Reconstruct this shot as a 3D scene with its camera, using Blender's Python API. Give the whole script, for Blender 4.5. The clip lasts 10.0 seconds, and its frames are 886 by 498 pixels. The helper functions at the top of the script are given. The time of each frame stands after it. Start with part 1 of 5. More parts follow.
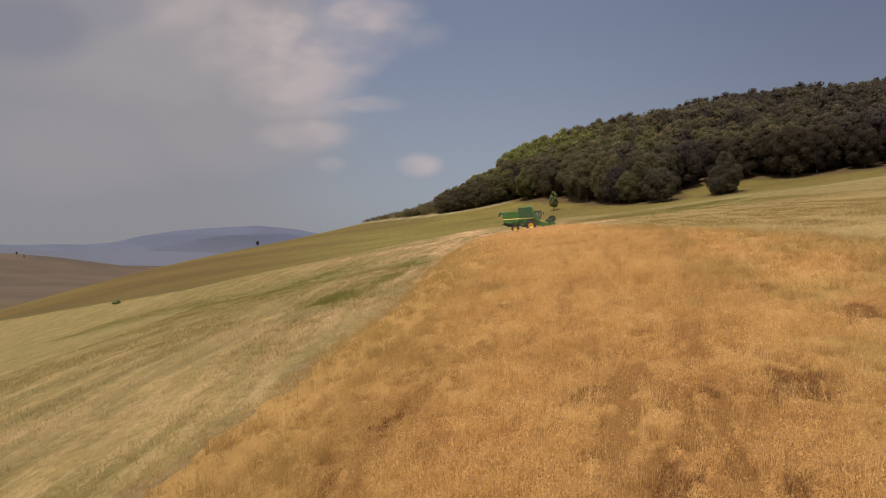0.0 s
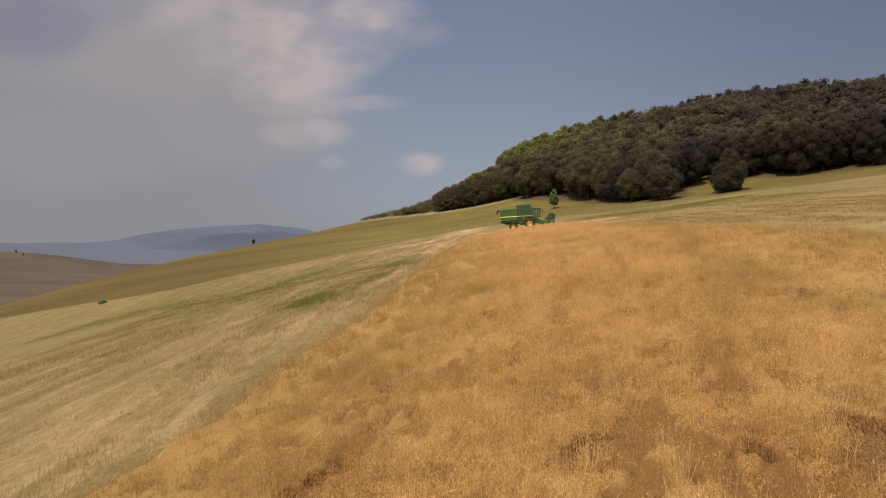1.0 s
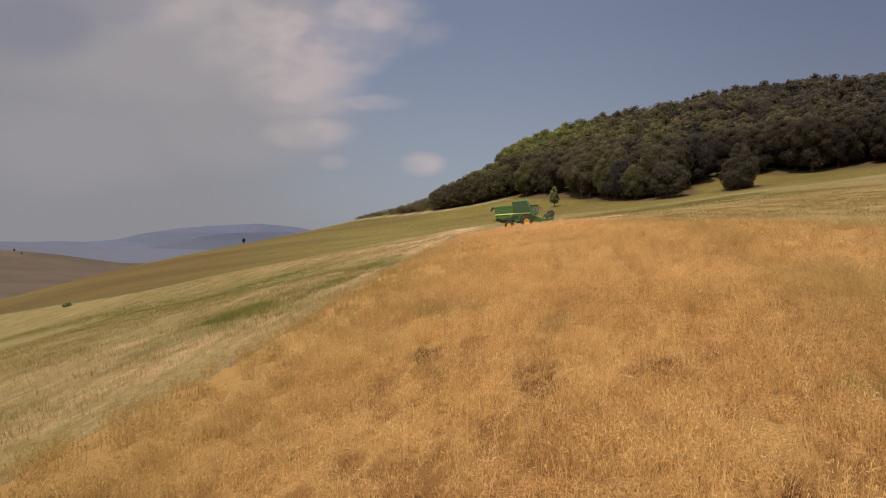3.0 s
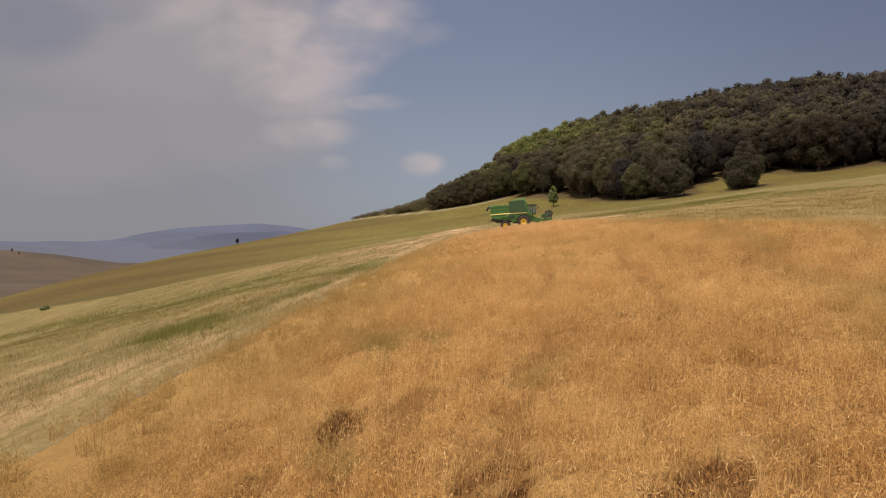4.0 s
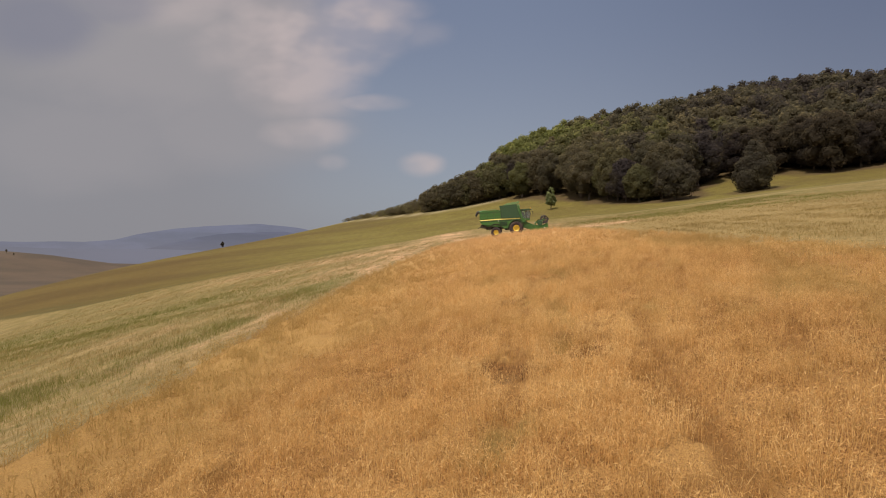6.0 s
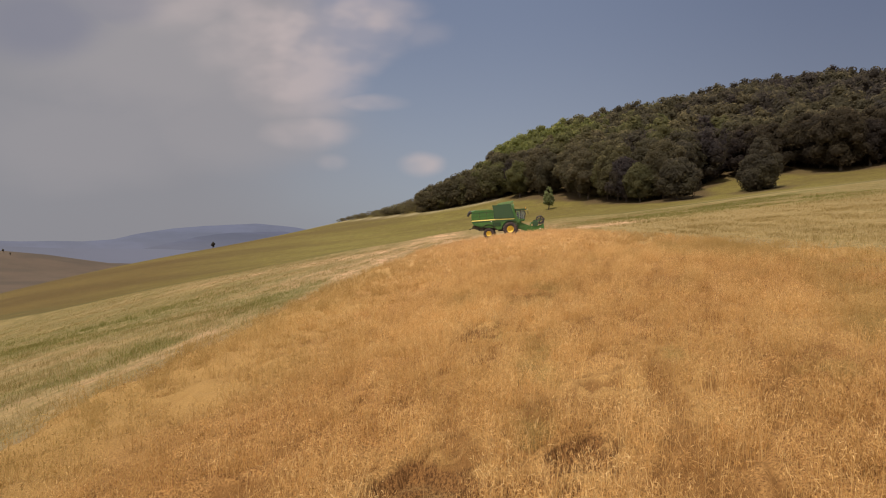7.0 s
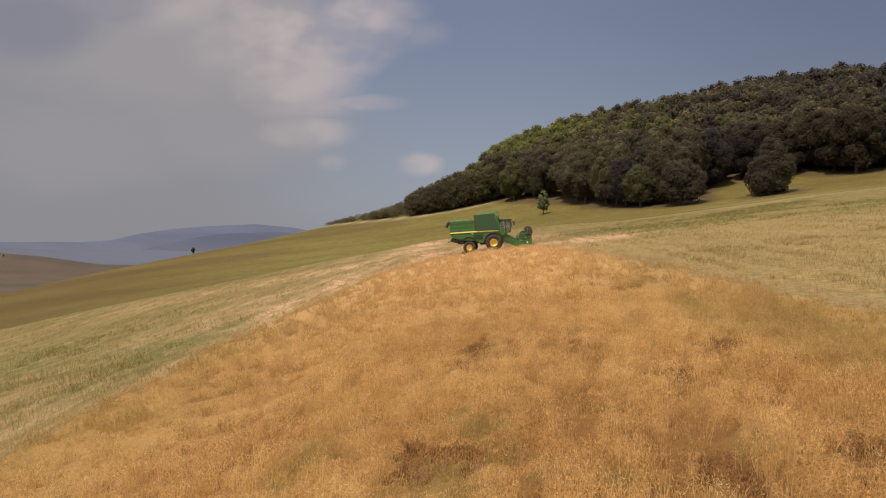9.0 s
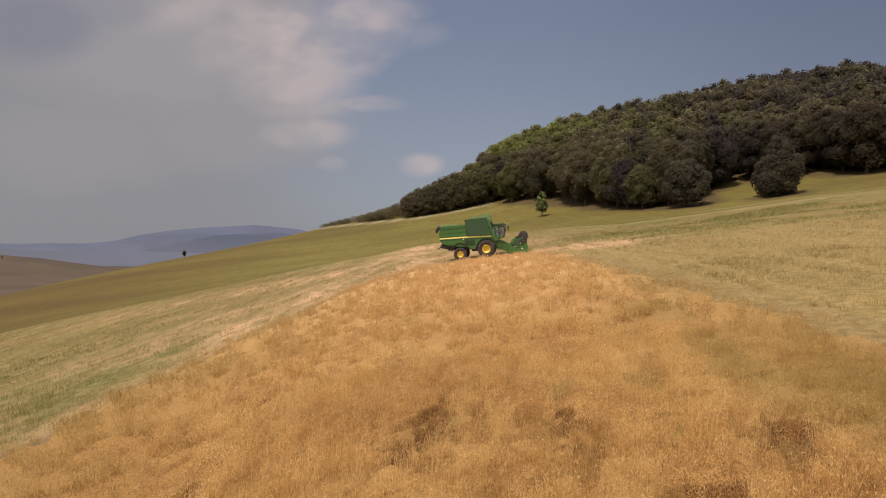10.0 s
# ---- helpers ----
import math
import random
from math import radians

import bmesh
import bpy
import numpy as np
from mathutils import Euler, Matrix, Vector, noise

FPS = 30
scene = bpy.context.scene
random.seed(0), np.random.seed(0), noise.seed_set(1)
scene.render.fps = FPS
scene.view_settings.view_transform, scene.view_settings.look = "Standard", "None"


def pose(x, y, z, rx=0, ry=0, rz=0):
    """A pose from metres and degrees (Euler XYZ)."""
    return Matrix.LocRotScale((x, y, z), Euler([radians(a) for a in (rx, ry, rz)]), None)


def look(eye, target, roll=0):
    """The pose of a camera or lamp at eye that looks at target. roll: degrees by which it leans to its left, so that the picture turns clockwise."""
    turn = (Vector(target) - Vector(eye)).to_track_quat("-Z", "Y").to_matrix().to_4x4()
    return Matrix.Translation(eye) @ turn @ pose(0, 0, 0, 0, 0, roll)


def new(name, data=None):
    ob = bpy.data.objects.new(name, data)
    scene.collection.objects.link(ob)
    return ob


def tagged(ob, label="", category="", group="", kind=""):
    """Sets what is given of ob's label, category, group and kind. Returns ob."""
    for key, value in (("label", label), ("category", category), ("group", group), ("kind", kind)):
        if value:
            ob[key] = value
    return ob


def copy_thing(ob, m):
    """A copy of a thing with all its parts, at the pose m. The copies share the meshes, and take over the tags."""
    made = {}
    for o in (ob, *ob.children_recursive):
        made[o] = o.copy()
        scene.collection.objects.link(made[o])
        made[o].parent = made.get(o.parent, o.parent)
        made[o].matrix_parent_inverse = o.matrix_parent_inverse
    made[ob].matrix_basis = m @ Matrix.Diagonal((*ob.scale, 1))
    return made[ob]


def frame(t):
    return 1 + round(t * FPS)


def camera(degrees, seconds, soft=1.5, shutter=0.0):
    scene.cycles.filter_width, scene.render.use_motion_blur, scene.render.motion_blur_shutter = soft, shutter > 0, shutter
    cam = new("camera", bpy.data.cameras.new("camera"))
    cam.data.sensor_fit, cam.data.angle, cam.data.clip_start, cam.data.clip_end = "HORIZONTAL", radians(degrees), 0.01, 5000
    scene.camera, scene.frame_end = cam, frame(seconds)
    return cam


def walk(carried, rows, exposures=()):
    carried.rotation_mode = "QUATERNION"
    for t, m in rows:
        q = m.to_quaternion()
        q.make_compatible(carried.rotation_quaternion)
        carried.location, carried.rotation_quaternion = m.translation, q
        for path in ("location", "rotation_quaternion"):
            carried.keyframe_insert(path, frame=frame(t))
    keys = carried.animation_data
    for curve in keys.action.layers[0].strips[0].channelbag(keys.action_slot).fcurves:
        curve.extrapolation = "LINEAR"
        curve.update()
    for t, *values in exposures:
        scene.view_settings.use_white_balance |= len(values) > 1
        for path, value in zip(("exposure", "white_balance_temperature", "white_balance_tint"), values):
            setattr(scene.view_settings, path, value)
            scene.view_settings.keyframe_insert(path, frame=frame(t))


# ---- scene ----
cam = camera(73.7, 10.0, soft=1.1)
PATH = [
    (0, (-2.1, 1.988, 3.715), (-2.09, 3.988, 3.711), 0.2),
    (0.5, (-1.63, 3.635, 3.683), (-1.621, 5.635, 3.678), 0.2),
    (1, (-1.136, 5.6, 3.656), (-1.129, 7.6, 3.648), 0.3),
    (1.5, (-0.636, 7.645, 3.633), (-0.633, 9.645, 3.625), 0.3),
    (2, (-0.086, 9.628, 3.627), (-0.085, 11.628, 3.62), 0.2),
    (2.5, (0.381, 11.723, 3.598), (0.382, 13.723, 3.59), 0.4),
    (4, (1.933, 18.084, 3.834), (1.935, 20.084, 3.826), 0.5),
    (4.5, (2.464, 20.25, 3.969), (2.467, 22.25, 3.961), 0.5),
    (5, (3.0, 22.465, 4.12), (3.005, 24.465, 4.112), 0.6),
    (5.5, (3.552, 24.704, 4.741), (3.555, 26.704, 4.734), 0.5),
    (7, (5.534, 32.247, 5.443), (5.539, 34.247, 5.436), 0.6),
    (7.5, (6.324, 34.455, 5.784), (6.329, 36.455, 5.776), 0.6),
    (8, (7.171, 37.006, 6.309), (7.176, 39.006, 6.299), 0.6),
    (8.5, (7.86, 39.379, 6.793), (7.865, 41.379, 6.785), 0.5),
    (9, (8.521, 41.971, 7.348), (8.528, 43.971, 7.341), 0.5),
    (9.5, (9.145, 44.216, 7.807), (9.152, 46.216, 7.8), 0.4),
    (10, (9.814, 46.696, 8.031), (9.819, 48.696, 8.026), 0.4),
]
walk(cam, [(t, look(eye, target, roll)) for t, eye, target, roll in PATH])

# ---- world, sun, exposure ----
SUN_EL, SUN_AZ = 62.0, 222.0          # degrees above the horizon; clockwise from +y
scene.view_settings.exposure = 0.28


def node(nt, kind, **sets):
    n = nt.nodes.new(kind)
    for k, v in sets.items():
        n.inputs[k].default_value = v
    return n


def maths(nt, op, a, b=None, clamp=False):
    n = nt.nodes.new("ShaderNodeMath")
    n.operation, n.use_clamp = op, clamp
    for i, v in enumerate((a, b)):
        if v is None:
            continue
        if isinstance(v, (int, float)):
            n.inputs[i].default_value = v
        else:
            nt.links.new(v, n.inputs[i])
    return n.outputs[0]


def blend(nt, fac, a, b, mode="MIX"):
    n = nt.nodes.new("ShaderNodeMix")
    n.data_type, n.blend_type = "RGBA", mode
    for sock, v in ((n.inputs[0], fac), (n.inputs[6], a), (n.inputs[7], b)):
        if isinstance(v, (int, float)):
            sock.default_value = v
        elif isinstance(v, tuple):
            sock.default_value = (*v, 1) if len(v) == 3 else v
        else:
            nt.links.new(v, sock)
    return n.outputs[2]


def span(nt, value, a, b, lo=0.0, hi=1.0):
    n = nt.nodes.new("ShaderNodeMapRange")
    n.interpolation_type = "SMOOTHSTEP"
    nt.links.new(value, n.inputs[0])
    for i, v in enumerate((a, b, lo, hi)):
        n.inputs[i + 1].default_value = v
    return n.outputs[0]


def make_world():
    world = bpy.data.worlds.new("sky")
    scene.world = world
    world.use_nodes = True
    nt = world.node_tree
    nt.nodes.clear()
    sky = nt.nodes.new("ShaderNodeTexSky")
    sky.sky_type, sky.sun_disc = "NISHITA", False
    sky.sun_elevation, sky.sun_rotation = radians(SUN_EL), radians(SUN_AZ)
    sky.air_density, sky.dust_density, sky.ozone_density = 1.0, 3.0, 1.0
    coord = nt.nodes.new("ShaderNodeTexCoord")
    sep = nt.nodes.new("ShaderNodeSeparateXYZ")
    nt.links.new(coord.outputs["Generated"], sep.inputs[0])
    # summer haze: greyer and paler towards the horizon
    blue = blend(nt, 1.0, sky.outputs[0], (0.080, 0.084, 0.088), "MULTIPLY")
    high = span(nt, sep.outputs[2], 0.02, 0.42)
    veil = blend(nt, high, (0.345, 0.368, 0.420), (0.205, 0.238, 0.335))
    air = blend(nt, 0.75, blue, veil)
    # clouds on the vault: x/y and z/y of the direction, stirred by noise
    ahead = maths(nt, "MAXIMUM", sep.outputs[1], 0.08)
    u, v = maths(nt, "DIVIDE", sep.outputs[0], ahead), maths(nt, "DIVIDE", sep.outputs[2], ahead)
    flat = nt.nodes.new("ShaderNodeCombineXYZ")
    nt.links.new(maths(nt, "MULTIPLY", u, 0.6), flat.inputs[0])
    nt.links.new(v, flat.inputs[1])
    stir = node(nt, "ShaderNodeTexNoise", Scale=7.0, Detail=4.0, Roughness=0.5)
    nt.links.new(flat.outputs[0], stir.inputs["Vector"])
    fine = node(nt, "ShaderNodeTexNoise", Scale=13.0, Detail=3.0, Roughness=0.45)
    nt.links.new(flat.outputs[0], fine.inputs["Vector"])
    front = span(nt, sep.outputs[1], 0.05, 0.3)
    swirl = maths(nt, "MULTIPLY", maths(nt, "SUBTRACT", stir.outputs[0], 0.5), 1.1)

    def puffs(rounds):
        cover = None
        for cu, cv, ru, rv, amount in rounds:
            du = maths(nt, "DIVIDE", maths(nt, "SUBTRACT", u, cu), ru)
            dv = maths(nt, "DIVIDE", maths(nt, "SUBTRACT", v, cv), rv)
            d = maths(nt, "SQRT", maths(nt, "ADD", maths(nt, "MULTIPLY", du, du), maths(nt, "MULTIPLY", dv, dv)))
            puff = maths(nt, "MULTIPLY", span(nt, maths(nt, "ADD", d, swirl), 1.15, 0.35), amount)
            cover = puff if cover is None else maths(nt, "MAXIMUM", cover, puff)
        return maths(nt, "MULTIPLY", cover, front)
    air = blend(nt, span(nt, u, 0.05, 0.80), air, (0.72, 0.72, 0.76), "MULTIPLY")
    # a grey bank of haze to the west, then the lit sides of the cumulus before it
    wavy = maths(nt, "ADD", u, maths(nt, "MULTIPLY", swirl, 0.10))
    edge = span(nt, v, 0.12, 0.28)
    bank = maths(nt, "ADD", maths(nt, "MULTIPLY", edge, span(nt, wavy, -0.15, -0.30)), maths(nt, "MULTIPLY", maths(nt, "SUBTRACT", 1.0, edge), span(nt, wavy, 0.02, -0.45)))
    bank = maths(nt, "MULTIPLY", bank, front)
    air = blend(nt, maths(nt, "MULTIPLY", bank, 0.9), air, (0.268, 0.262, 0.282))
    air = blend(nt, puffs(((-0.50, 0.33, 0.30, 0.20, 0.75), (-0.62, 0.18, 0.30, 0.10, 0.45), (-0.36, 0.20, 0.22, 0.10, 0.55))), air, (0.352, 0.330, 0.342))
    lit = puffs(((-0.26, 0.36, 0.17, 0.09, 1.0), (-0.17, 0.375, 0.13, 0.065, 0.95), (-0.25, 0.285, 0.12, 0.060, 0.85), (-0.24, 0.245, 0.10, 0.035, 0.5), (-0.22, 0.325, 0.12, 0.060, 0.85), (-0.10, 0.400, 0.08, 0.030, 0.55),
                 (-0.40, 0.42, 0.20, 0.07, 0.5), (-0.033, 0.139, 0.042, 0.022, 0.80), (-0.225, 0.190, 0.080, 0.030, 0.62), (-0.125, 0.243, 0.075, 0.015, 0.5), (-0.185, 0.140, 0.03, 0.016, 0.35), (-0.05, 0.36, 0.07, 0.03, 0.22)))
    lit = maths(nt, "MULTIPLY", lit, span(nt, fine.outputs[0], 0.36, 0.60, 0.42, 1.0))
    air = blend(nt, maths(nt, "MULTIPLY", lit, 0.85), air, (0.545, 0.462, 0.455))
    gap = puffs(((-0.68, 0.37, 0.13, 0.08, 0.75), (-0.56, 0.40, 0.09, 0.04, 0.5)))
    air = blend(nt, gap, air, (0.220, 0.225, 0.285))
    # brighter clouds added over the unseen vault, to fill the shade
    fill_clouds = node(nt, "ShaderNodeTexNoise", Scale=2.6, Detail=5.0, Roughness=0.55)
    nt.links.new(coord.outputs["Generated"], fill_clouds.inputs["Vector"])
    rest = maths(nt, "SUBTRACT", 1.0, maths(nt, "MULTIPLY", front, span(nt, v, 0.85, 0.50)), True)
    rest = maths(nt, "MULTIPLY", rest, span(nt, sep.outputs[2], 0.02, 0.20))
    air = blend(nt, maths(nt, "MULTIPLY", rest, span(nt, fill_clouds.outputs[0], 0.38, 0.56, 0.15, 0.95)), air, (1.12, 1.06, 1.04))
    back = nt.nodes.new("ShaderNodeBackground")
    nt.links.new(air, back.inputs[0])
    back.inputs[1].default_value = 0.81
    out = nt.nodes.new("ShaderNodeOutputWorld")
    nt.links.new(back.outputs[0], out.inputs[0])


make_world()
sun_data = bpy.data.lights.new("sun", "SUN")
sun_data.energy, sun_data.angle, sun_data.color = 3.65, radians(0.6), (1.0, 0.90, 0.78)
sun = new("sun", sun_data)
_el, _az = radians(SUN_EL), radians(SUN_AZ)
_to = Vector((math.sin(_az) * math.cos(_el), math.cos(_az) * math.cos(_el), math.sin(_el)))
sun.matrix_world = look(_to * 400, (0, 0, 0))

# ---- the lie of the land ----
SLOPE = (-5.825, 0.2101, 0.0991)
SWELL = 75.0
SWELLS = [(-160, 120, -2.3), (-160, 300, -1.6), (-120, 430, -3.3), (-75, 60, -1.7), (-75, 200, 5.0), (-60, 320, 1.4), (-10, 0, 5.5),
          (-10, 60, 2.1), (-10, 210, -5.3), (0, 300, 1.6), (20, 420, -5.1), (40, 30, -2.3), (50, 160, -0.6), (50, 240, 0.6),
          (110, 100, -3.5), (100, 180, -5.4), (120, 260, 8.6), (110, 360, 10.3), (200, 160, -11.2), (220, 280, 0.4)]


KNOLL = (54, 296, 36.0, 4.5)       # wooded knoll: place, width, height


def smooth(a, b, v):
    s = np.clip((v - a) / (b - a), 0, 1)
    return s * s * (3 - 2 * s)


def behind_crest(x, y):
    """Metres past the meadow's crest line."""
    return -0.72 * (x + 79) + 0.69 * (y - 252)


def height(x, y):
    x, y = np.asarray(x, float), np.asarray(y, float)
    z = SLOPE[0] + SLOPE[1] * np.clip(x, -260, 300) + SLOPE[2] * np.clip(y, -200, 600)
    for cx, cy, amp in SWELLS:
        z = z + amp * np.exp(-((x - cx) ** 2 + (y - cy) ** 2) / SWELL ** 2)
    z = z + KNOLL[3] * np.exp(-((x - KNOLL[0]) ** 2 + (y - KNOLL[1]) ** 2) / KNOLL[2] ** 2)
    z = z - 0.4 * np.logaddexp(0, np.clip((behind_crest(x, y) - 4) / 6, -50, 200)) * 6
    r = np.hypot(x - 40, y - 160)
    far = -52 + 42 * np.exp(-np.maximum(0, x + 860) ** 2 / 220 ** 2 - np.maximum(0, -1100 - x) ** 2 / 400 ** 2 - ((y - 1150) / 200) ** 2) + 14 * np.exp(-((x + 1300) / 600) ** 2 - ((y - 2100) / 500) ** 2)
    k = smooth(300, 620, r)
    return z * (1 - k) + far * k


_lattice = np.random.RandomState(7).rand(256, 256)


def grain(x, y, size):
    """Smooth value noise from 0 to 1 with cells of that size."""
    x, y = np.asarray(x, float) / size + 1000.3, np.asarray(y, float) / size + 1000.7
    i, j = np.floor(x).astype(int), np.floor(y).astype(int)
    fx, fy = x - i, y - j
    fx, fy = fx * fx * (3 - 2 * fx), fy * fy * (3 - 2 * fy)
    g = lambda a, b: _lattice[a & 255, b & 255]
    return (g(i, j) * (1 - fx) + g(i + 1, j) * fx) * (1 - fy) + (g(i, j + 1) * (1 - fx) + g(i + 1, j + 1) * fx) * fy


def polyline(v, knots):
    return np.interp(v, [k[0] for k in knots], [k[1] for k in knots])


# edges of the standing crop (x over y) and of the meadow (y over x)
CROP_L = ((-20, -13.5), (14, -9.0), (27, -6.3), (40, -4.6), (60, -2.6), (75, -0.9), (95, 2.2), (104, 6.0), (110, 9.5))
CROP_R = ((-20, 15.0), (10, 18.5), (25, 20.8), (40, 22.2), (60, 22.4), (75, 22.6), (92, 22.4), (112, 21.0))
CROP_END = 106.5
MEADOW = ((-400, 190), (-110, 142), (-78, 128), (-52, 119), (-30, 128), (-12, 147), (6, 166), (20, 170), (30, 158), (40, 141), (56, 141), (70, 142), (95, 134), (200, 118), (400, 100))


def green_band(x, y):
    """The strip of regrowth that runs across the stubble, 0 to 1."""
    patchy = 0.35 + 0.9 * smooth(0.30, 0.65, 0.5 * grain(x, y * 0.6, 7.0) + 0.5 * grain(x - 0.2 * y, y * 0.3, 1.8))
    return np.clip(np.exp(-((y - 74 + 0.10 * (x + 20)) / 9.5) ** 2) * smooth(-75, -45, x) * smooth(-2, -5, x) * (patchy + 0.3 * smooth(-18, -8, x))
                   + np.exp(-((x - polyline(y, CROP_L) + 3.4) / 1.5) ** 2) * smooth(42, 52, y) * smooth(84, 72, y) * smooth(0.35, 0.6, grain(x, y * 0.4, 3.0)), 0, 1)


def crop_depth(x, y):
    """Metres inside the standing crop, negative outside."""
    wob = (grain(x, y, 2.3) - 0.5) * 1.0 + (grain(x, y, 0.7) - 0.5) * 0.4
    return np.minimum(np.minimum(x - polyline(y, CROP_L), polyline(y, CROP_R) - x), np.minimum(CROP_END - y, y + 14)) + wob


# spots in the crop, place and half width: deep bare pits, and thin places with green undergrowth
PITS = ((1.1, 14.8, 0.5), (3.2, 13.8, 0.5), (5, 13.7, 0.75), (1.1, 10.3, 0.7), (2.6, 9.8, 0.45), (-3.2, 15.1, 0.6), (-4, 12.9, 0.29), (1.5, 19.3, 0.29),
        (4, 19, 0.33), (-2.2, 19.5, 0.42), (2.7, 23.7, 0.65), (4.4, 23.4, 0.5), (9.2, 18.1, 0.9), (9.2, 23.1, 0.8), (0.5, 26.3, 0.4), (-1.2, 27.2, 0.29),
        (3.5, 30.2, 0.29), (5.9, 30.7, 0.33), (11.4, 36.3, 0.8), (7.1, 38.9, 0.6), (5.4, 38.9, 0.65), (6.4, 46.8, 0.7), (9.6, 44.3, 0.55), (6.5, 44.3, 0.36),
        (8.4, 51.8, 0.75), (12.2, 49.5, 0.7), (14.2, 49.8, 0.55), (9.5, 58.6, 0.65), (12.1, 57.6, 0.55), (13.5, 54.4, 0.62), (15.5, 56.3, 0.6), (5.2, 57.3, 0.26))
SPARSE = ((-2.2, 19.8, 0.5), (-0.5, 19.6, 0.5), (0.8, 25.4, 0.7), (2.5, 23.4, 0.4), (0.7, 30.2, 0.6), (3.4, 27.1, 0.6), (0.8, 31.8, 1.1), (4.9, 35.1, 0.6),
          (7.1, 43.1, 0.7), (6.8, 46.3, 0.4), (6.7, 40, 0.3), (8.8, 50.6, 1), (6.2, 52.5, 0.9), (9, 53.2, 0.8), (9.7, 58.8, 0.5), (11, 50, 0.35),
          (13, 50.5, 0.6), (14.4, 49, 0.7), (14.5, 59.9, 0.5), (16.3, 60, 0.9), (12.5, 60.1, 0.4), (5.5, 57.6, 0.4), (9.6, 42.5, 0.45), (13, 42.5, 0.5),
          (11, 40.7, 0.4), (6.2, 21.3, 0.6), (8.8, 20.5, 1.1), (10.4, 82.2, 0.8), (8.6, 73, 0.7), (13.9, 56.7, 0.4))
CREVICES = ((4.8, 52.6, 0.34), (8.1, 51.0, 0.30), (12.3, 58.5, 0.24), (10.7, 49.7, 0.30), (10.5, 48.6, 0.26), (12.7, 50.4, 0.32), (14.7, 50.6, 0.36),
            (9.6, 59.8, 0.34), (4.6, 49.5, 0.30), (4.9, 62.9, 0.26), (14.0, 55.0, 0.26), (7.2, 47.8, 0.28))


def spots(x, y, places, rag):
    g = np.zeros_like(x)
    for sx, sy, r in places:
        near = (np.abs(x - sx) < 3 * r) & (np.abs(y - sy) < 5 * r)
        if near.any():
            xx, yy = x[near] - sx, y[near] - sy
            d = np.hypot((xx - 0.19 * yy) / r, yy / (r * 1.5)) + rag[near]
            g[near] = np.maximum(g[near], smooth(0.88, 0.28, d))
    return g


def pits(x, y):
    """Bare pits in the crop, 0 to 1, with ragged outlines."""
    rag = (grain(x, y, 0.20) - 0.5) * 1.0 + (grain(x, y, 0.55) - 0.5) * 1.2
    return np.maximum(spots(x, y, PITS, rag), 0.8 * spots(x, y, CREVICES, rag))


def green_spots(x, y):
    rag = (grain(x + 5, y, 0.3) - 0.5) * 1.1 + (grain(x, y + 8, 0.8) - 0.5) * 1.2
    xs = x - 0.19 * y
    # olive tone to the east, partly the view's dark corner put into colour
    east = 0.68 * smooth(1.6, 5.0, xs) * smooth(0.40, 0.62, 0.5 * grain(xs, y * 0.5, 1.1) + 0.5 * grain(xs + 4, y * 0.5, 3.0))
    return np.maximum(spots(x, y, SPARSE, rag), east)


def gaps(x, y):
    """Thin places in the crop, 0 to 1: crevices drawn out along the rows, wheel lines and weak spots."""
    xs = x - 0.19 * y
    a = 0.60 * grain(xs, y * 0.6 + 31, 0.42) + 0.40 * grain(xs + 9, y * 0.6, 0.19)
    b = grain(xs + 70, y * 0.4, 2.6)
    g = 0.85 * smooth(0.48, 0.66, a) * smooth(0.25, 0.60, b)
    # the wheel lines of the spring spraying
    wob = (grain(x, y, 1.9) - 0.5) * 0.5
    for line in (-1.75, 1.0, 3.2, 5.1, -6.0):
        g = np.maximum(g, 0.80 * np.exp(-((xs - line + wob) / 0.26) ** 2) * smooth(0.44, 0.66, grain(xs + 17 * line, y * 0.45, 1.5)) * (0.4 + 0.9 * a))
    # weaker stand towards the east side, partly put in for the view's dark corner
    g = np.maximum(g, 0.50 * smooth(2.0, 6.0, xs) * smooth(0.38, 0.58, a) * (0.5 + b))
    return np.maximum(np.maximum(g, pits(x, y)), 0.5 * green_spots(x, y) * (0.4 + 1.2 * a))


# ---- mesh helpers ----
def mesh_of(name, verts, faces, values=None, smooth_shade=False):
    """A mesh from arrays: verts (n, 3), faces (m, 3 or 4), values: name -> one number a vertex."""
    verts, faces = np.asarray(verts, np.float32), np.asarray(faces, np.int32)
    k = faces.shape[1]
    me = bpy.data.meshes.new(name)
    me.vertices.add(len(verts))
    me.vertices.foreach_set("co", verts.ravel())
    me.loops.add(faces.size)
    me.loops.foreach_set("vertex_index", faces.ravel())
    me.polygons.add(len(faces))
    me.polygons.foreach_set("loop_start", np.arange(0, faces.size, k, dtype=np.int32))
    me.polygons.foreach_set("loop_total", np.full(len(faces), k, np.int32))
    for key, v in (values or {}).items():
        at = me.attributes.new(key, "FLOAT", "POINT")
        at.data.foreach_set("value", np.asarray(v, np.float32))
    if smooth_shade:
        me.polygons.foreach_set("use_smooth", np.ones(len(faces), bool))
    me.update(calc_edges=True)
    return me


def sheet(xs, ys):
    gx, gy = np.meshgrid(xs, ys)
    n, m = len(xs), len(ys)
    i = (np.arange(m - 1)[:, None] * n + np.arange(n - 1)[None]).ravel()
    return gx.ravel(), gy.ravel(), np.stack([i, i + 1, i + n + 1, i + n], 1)


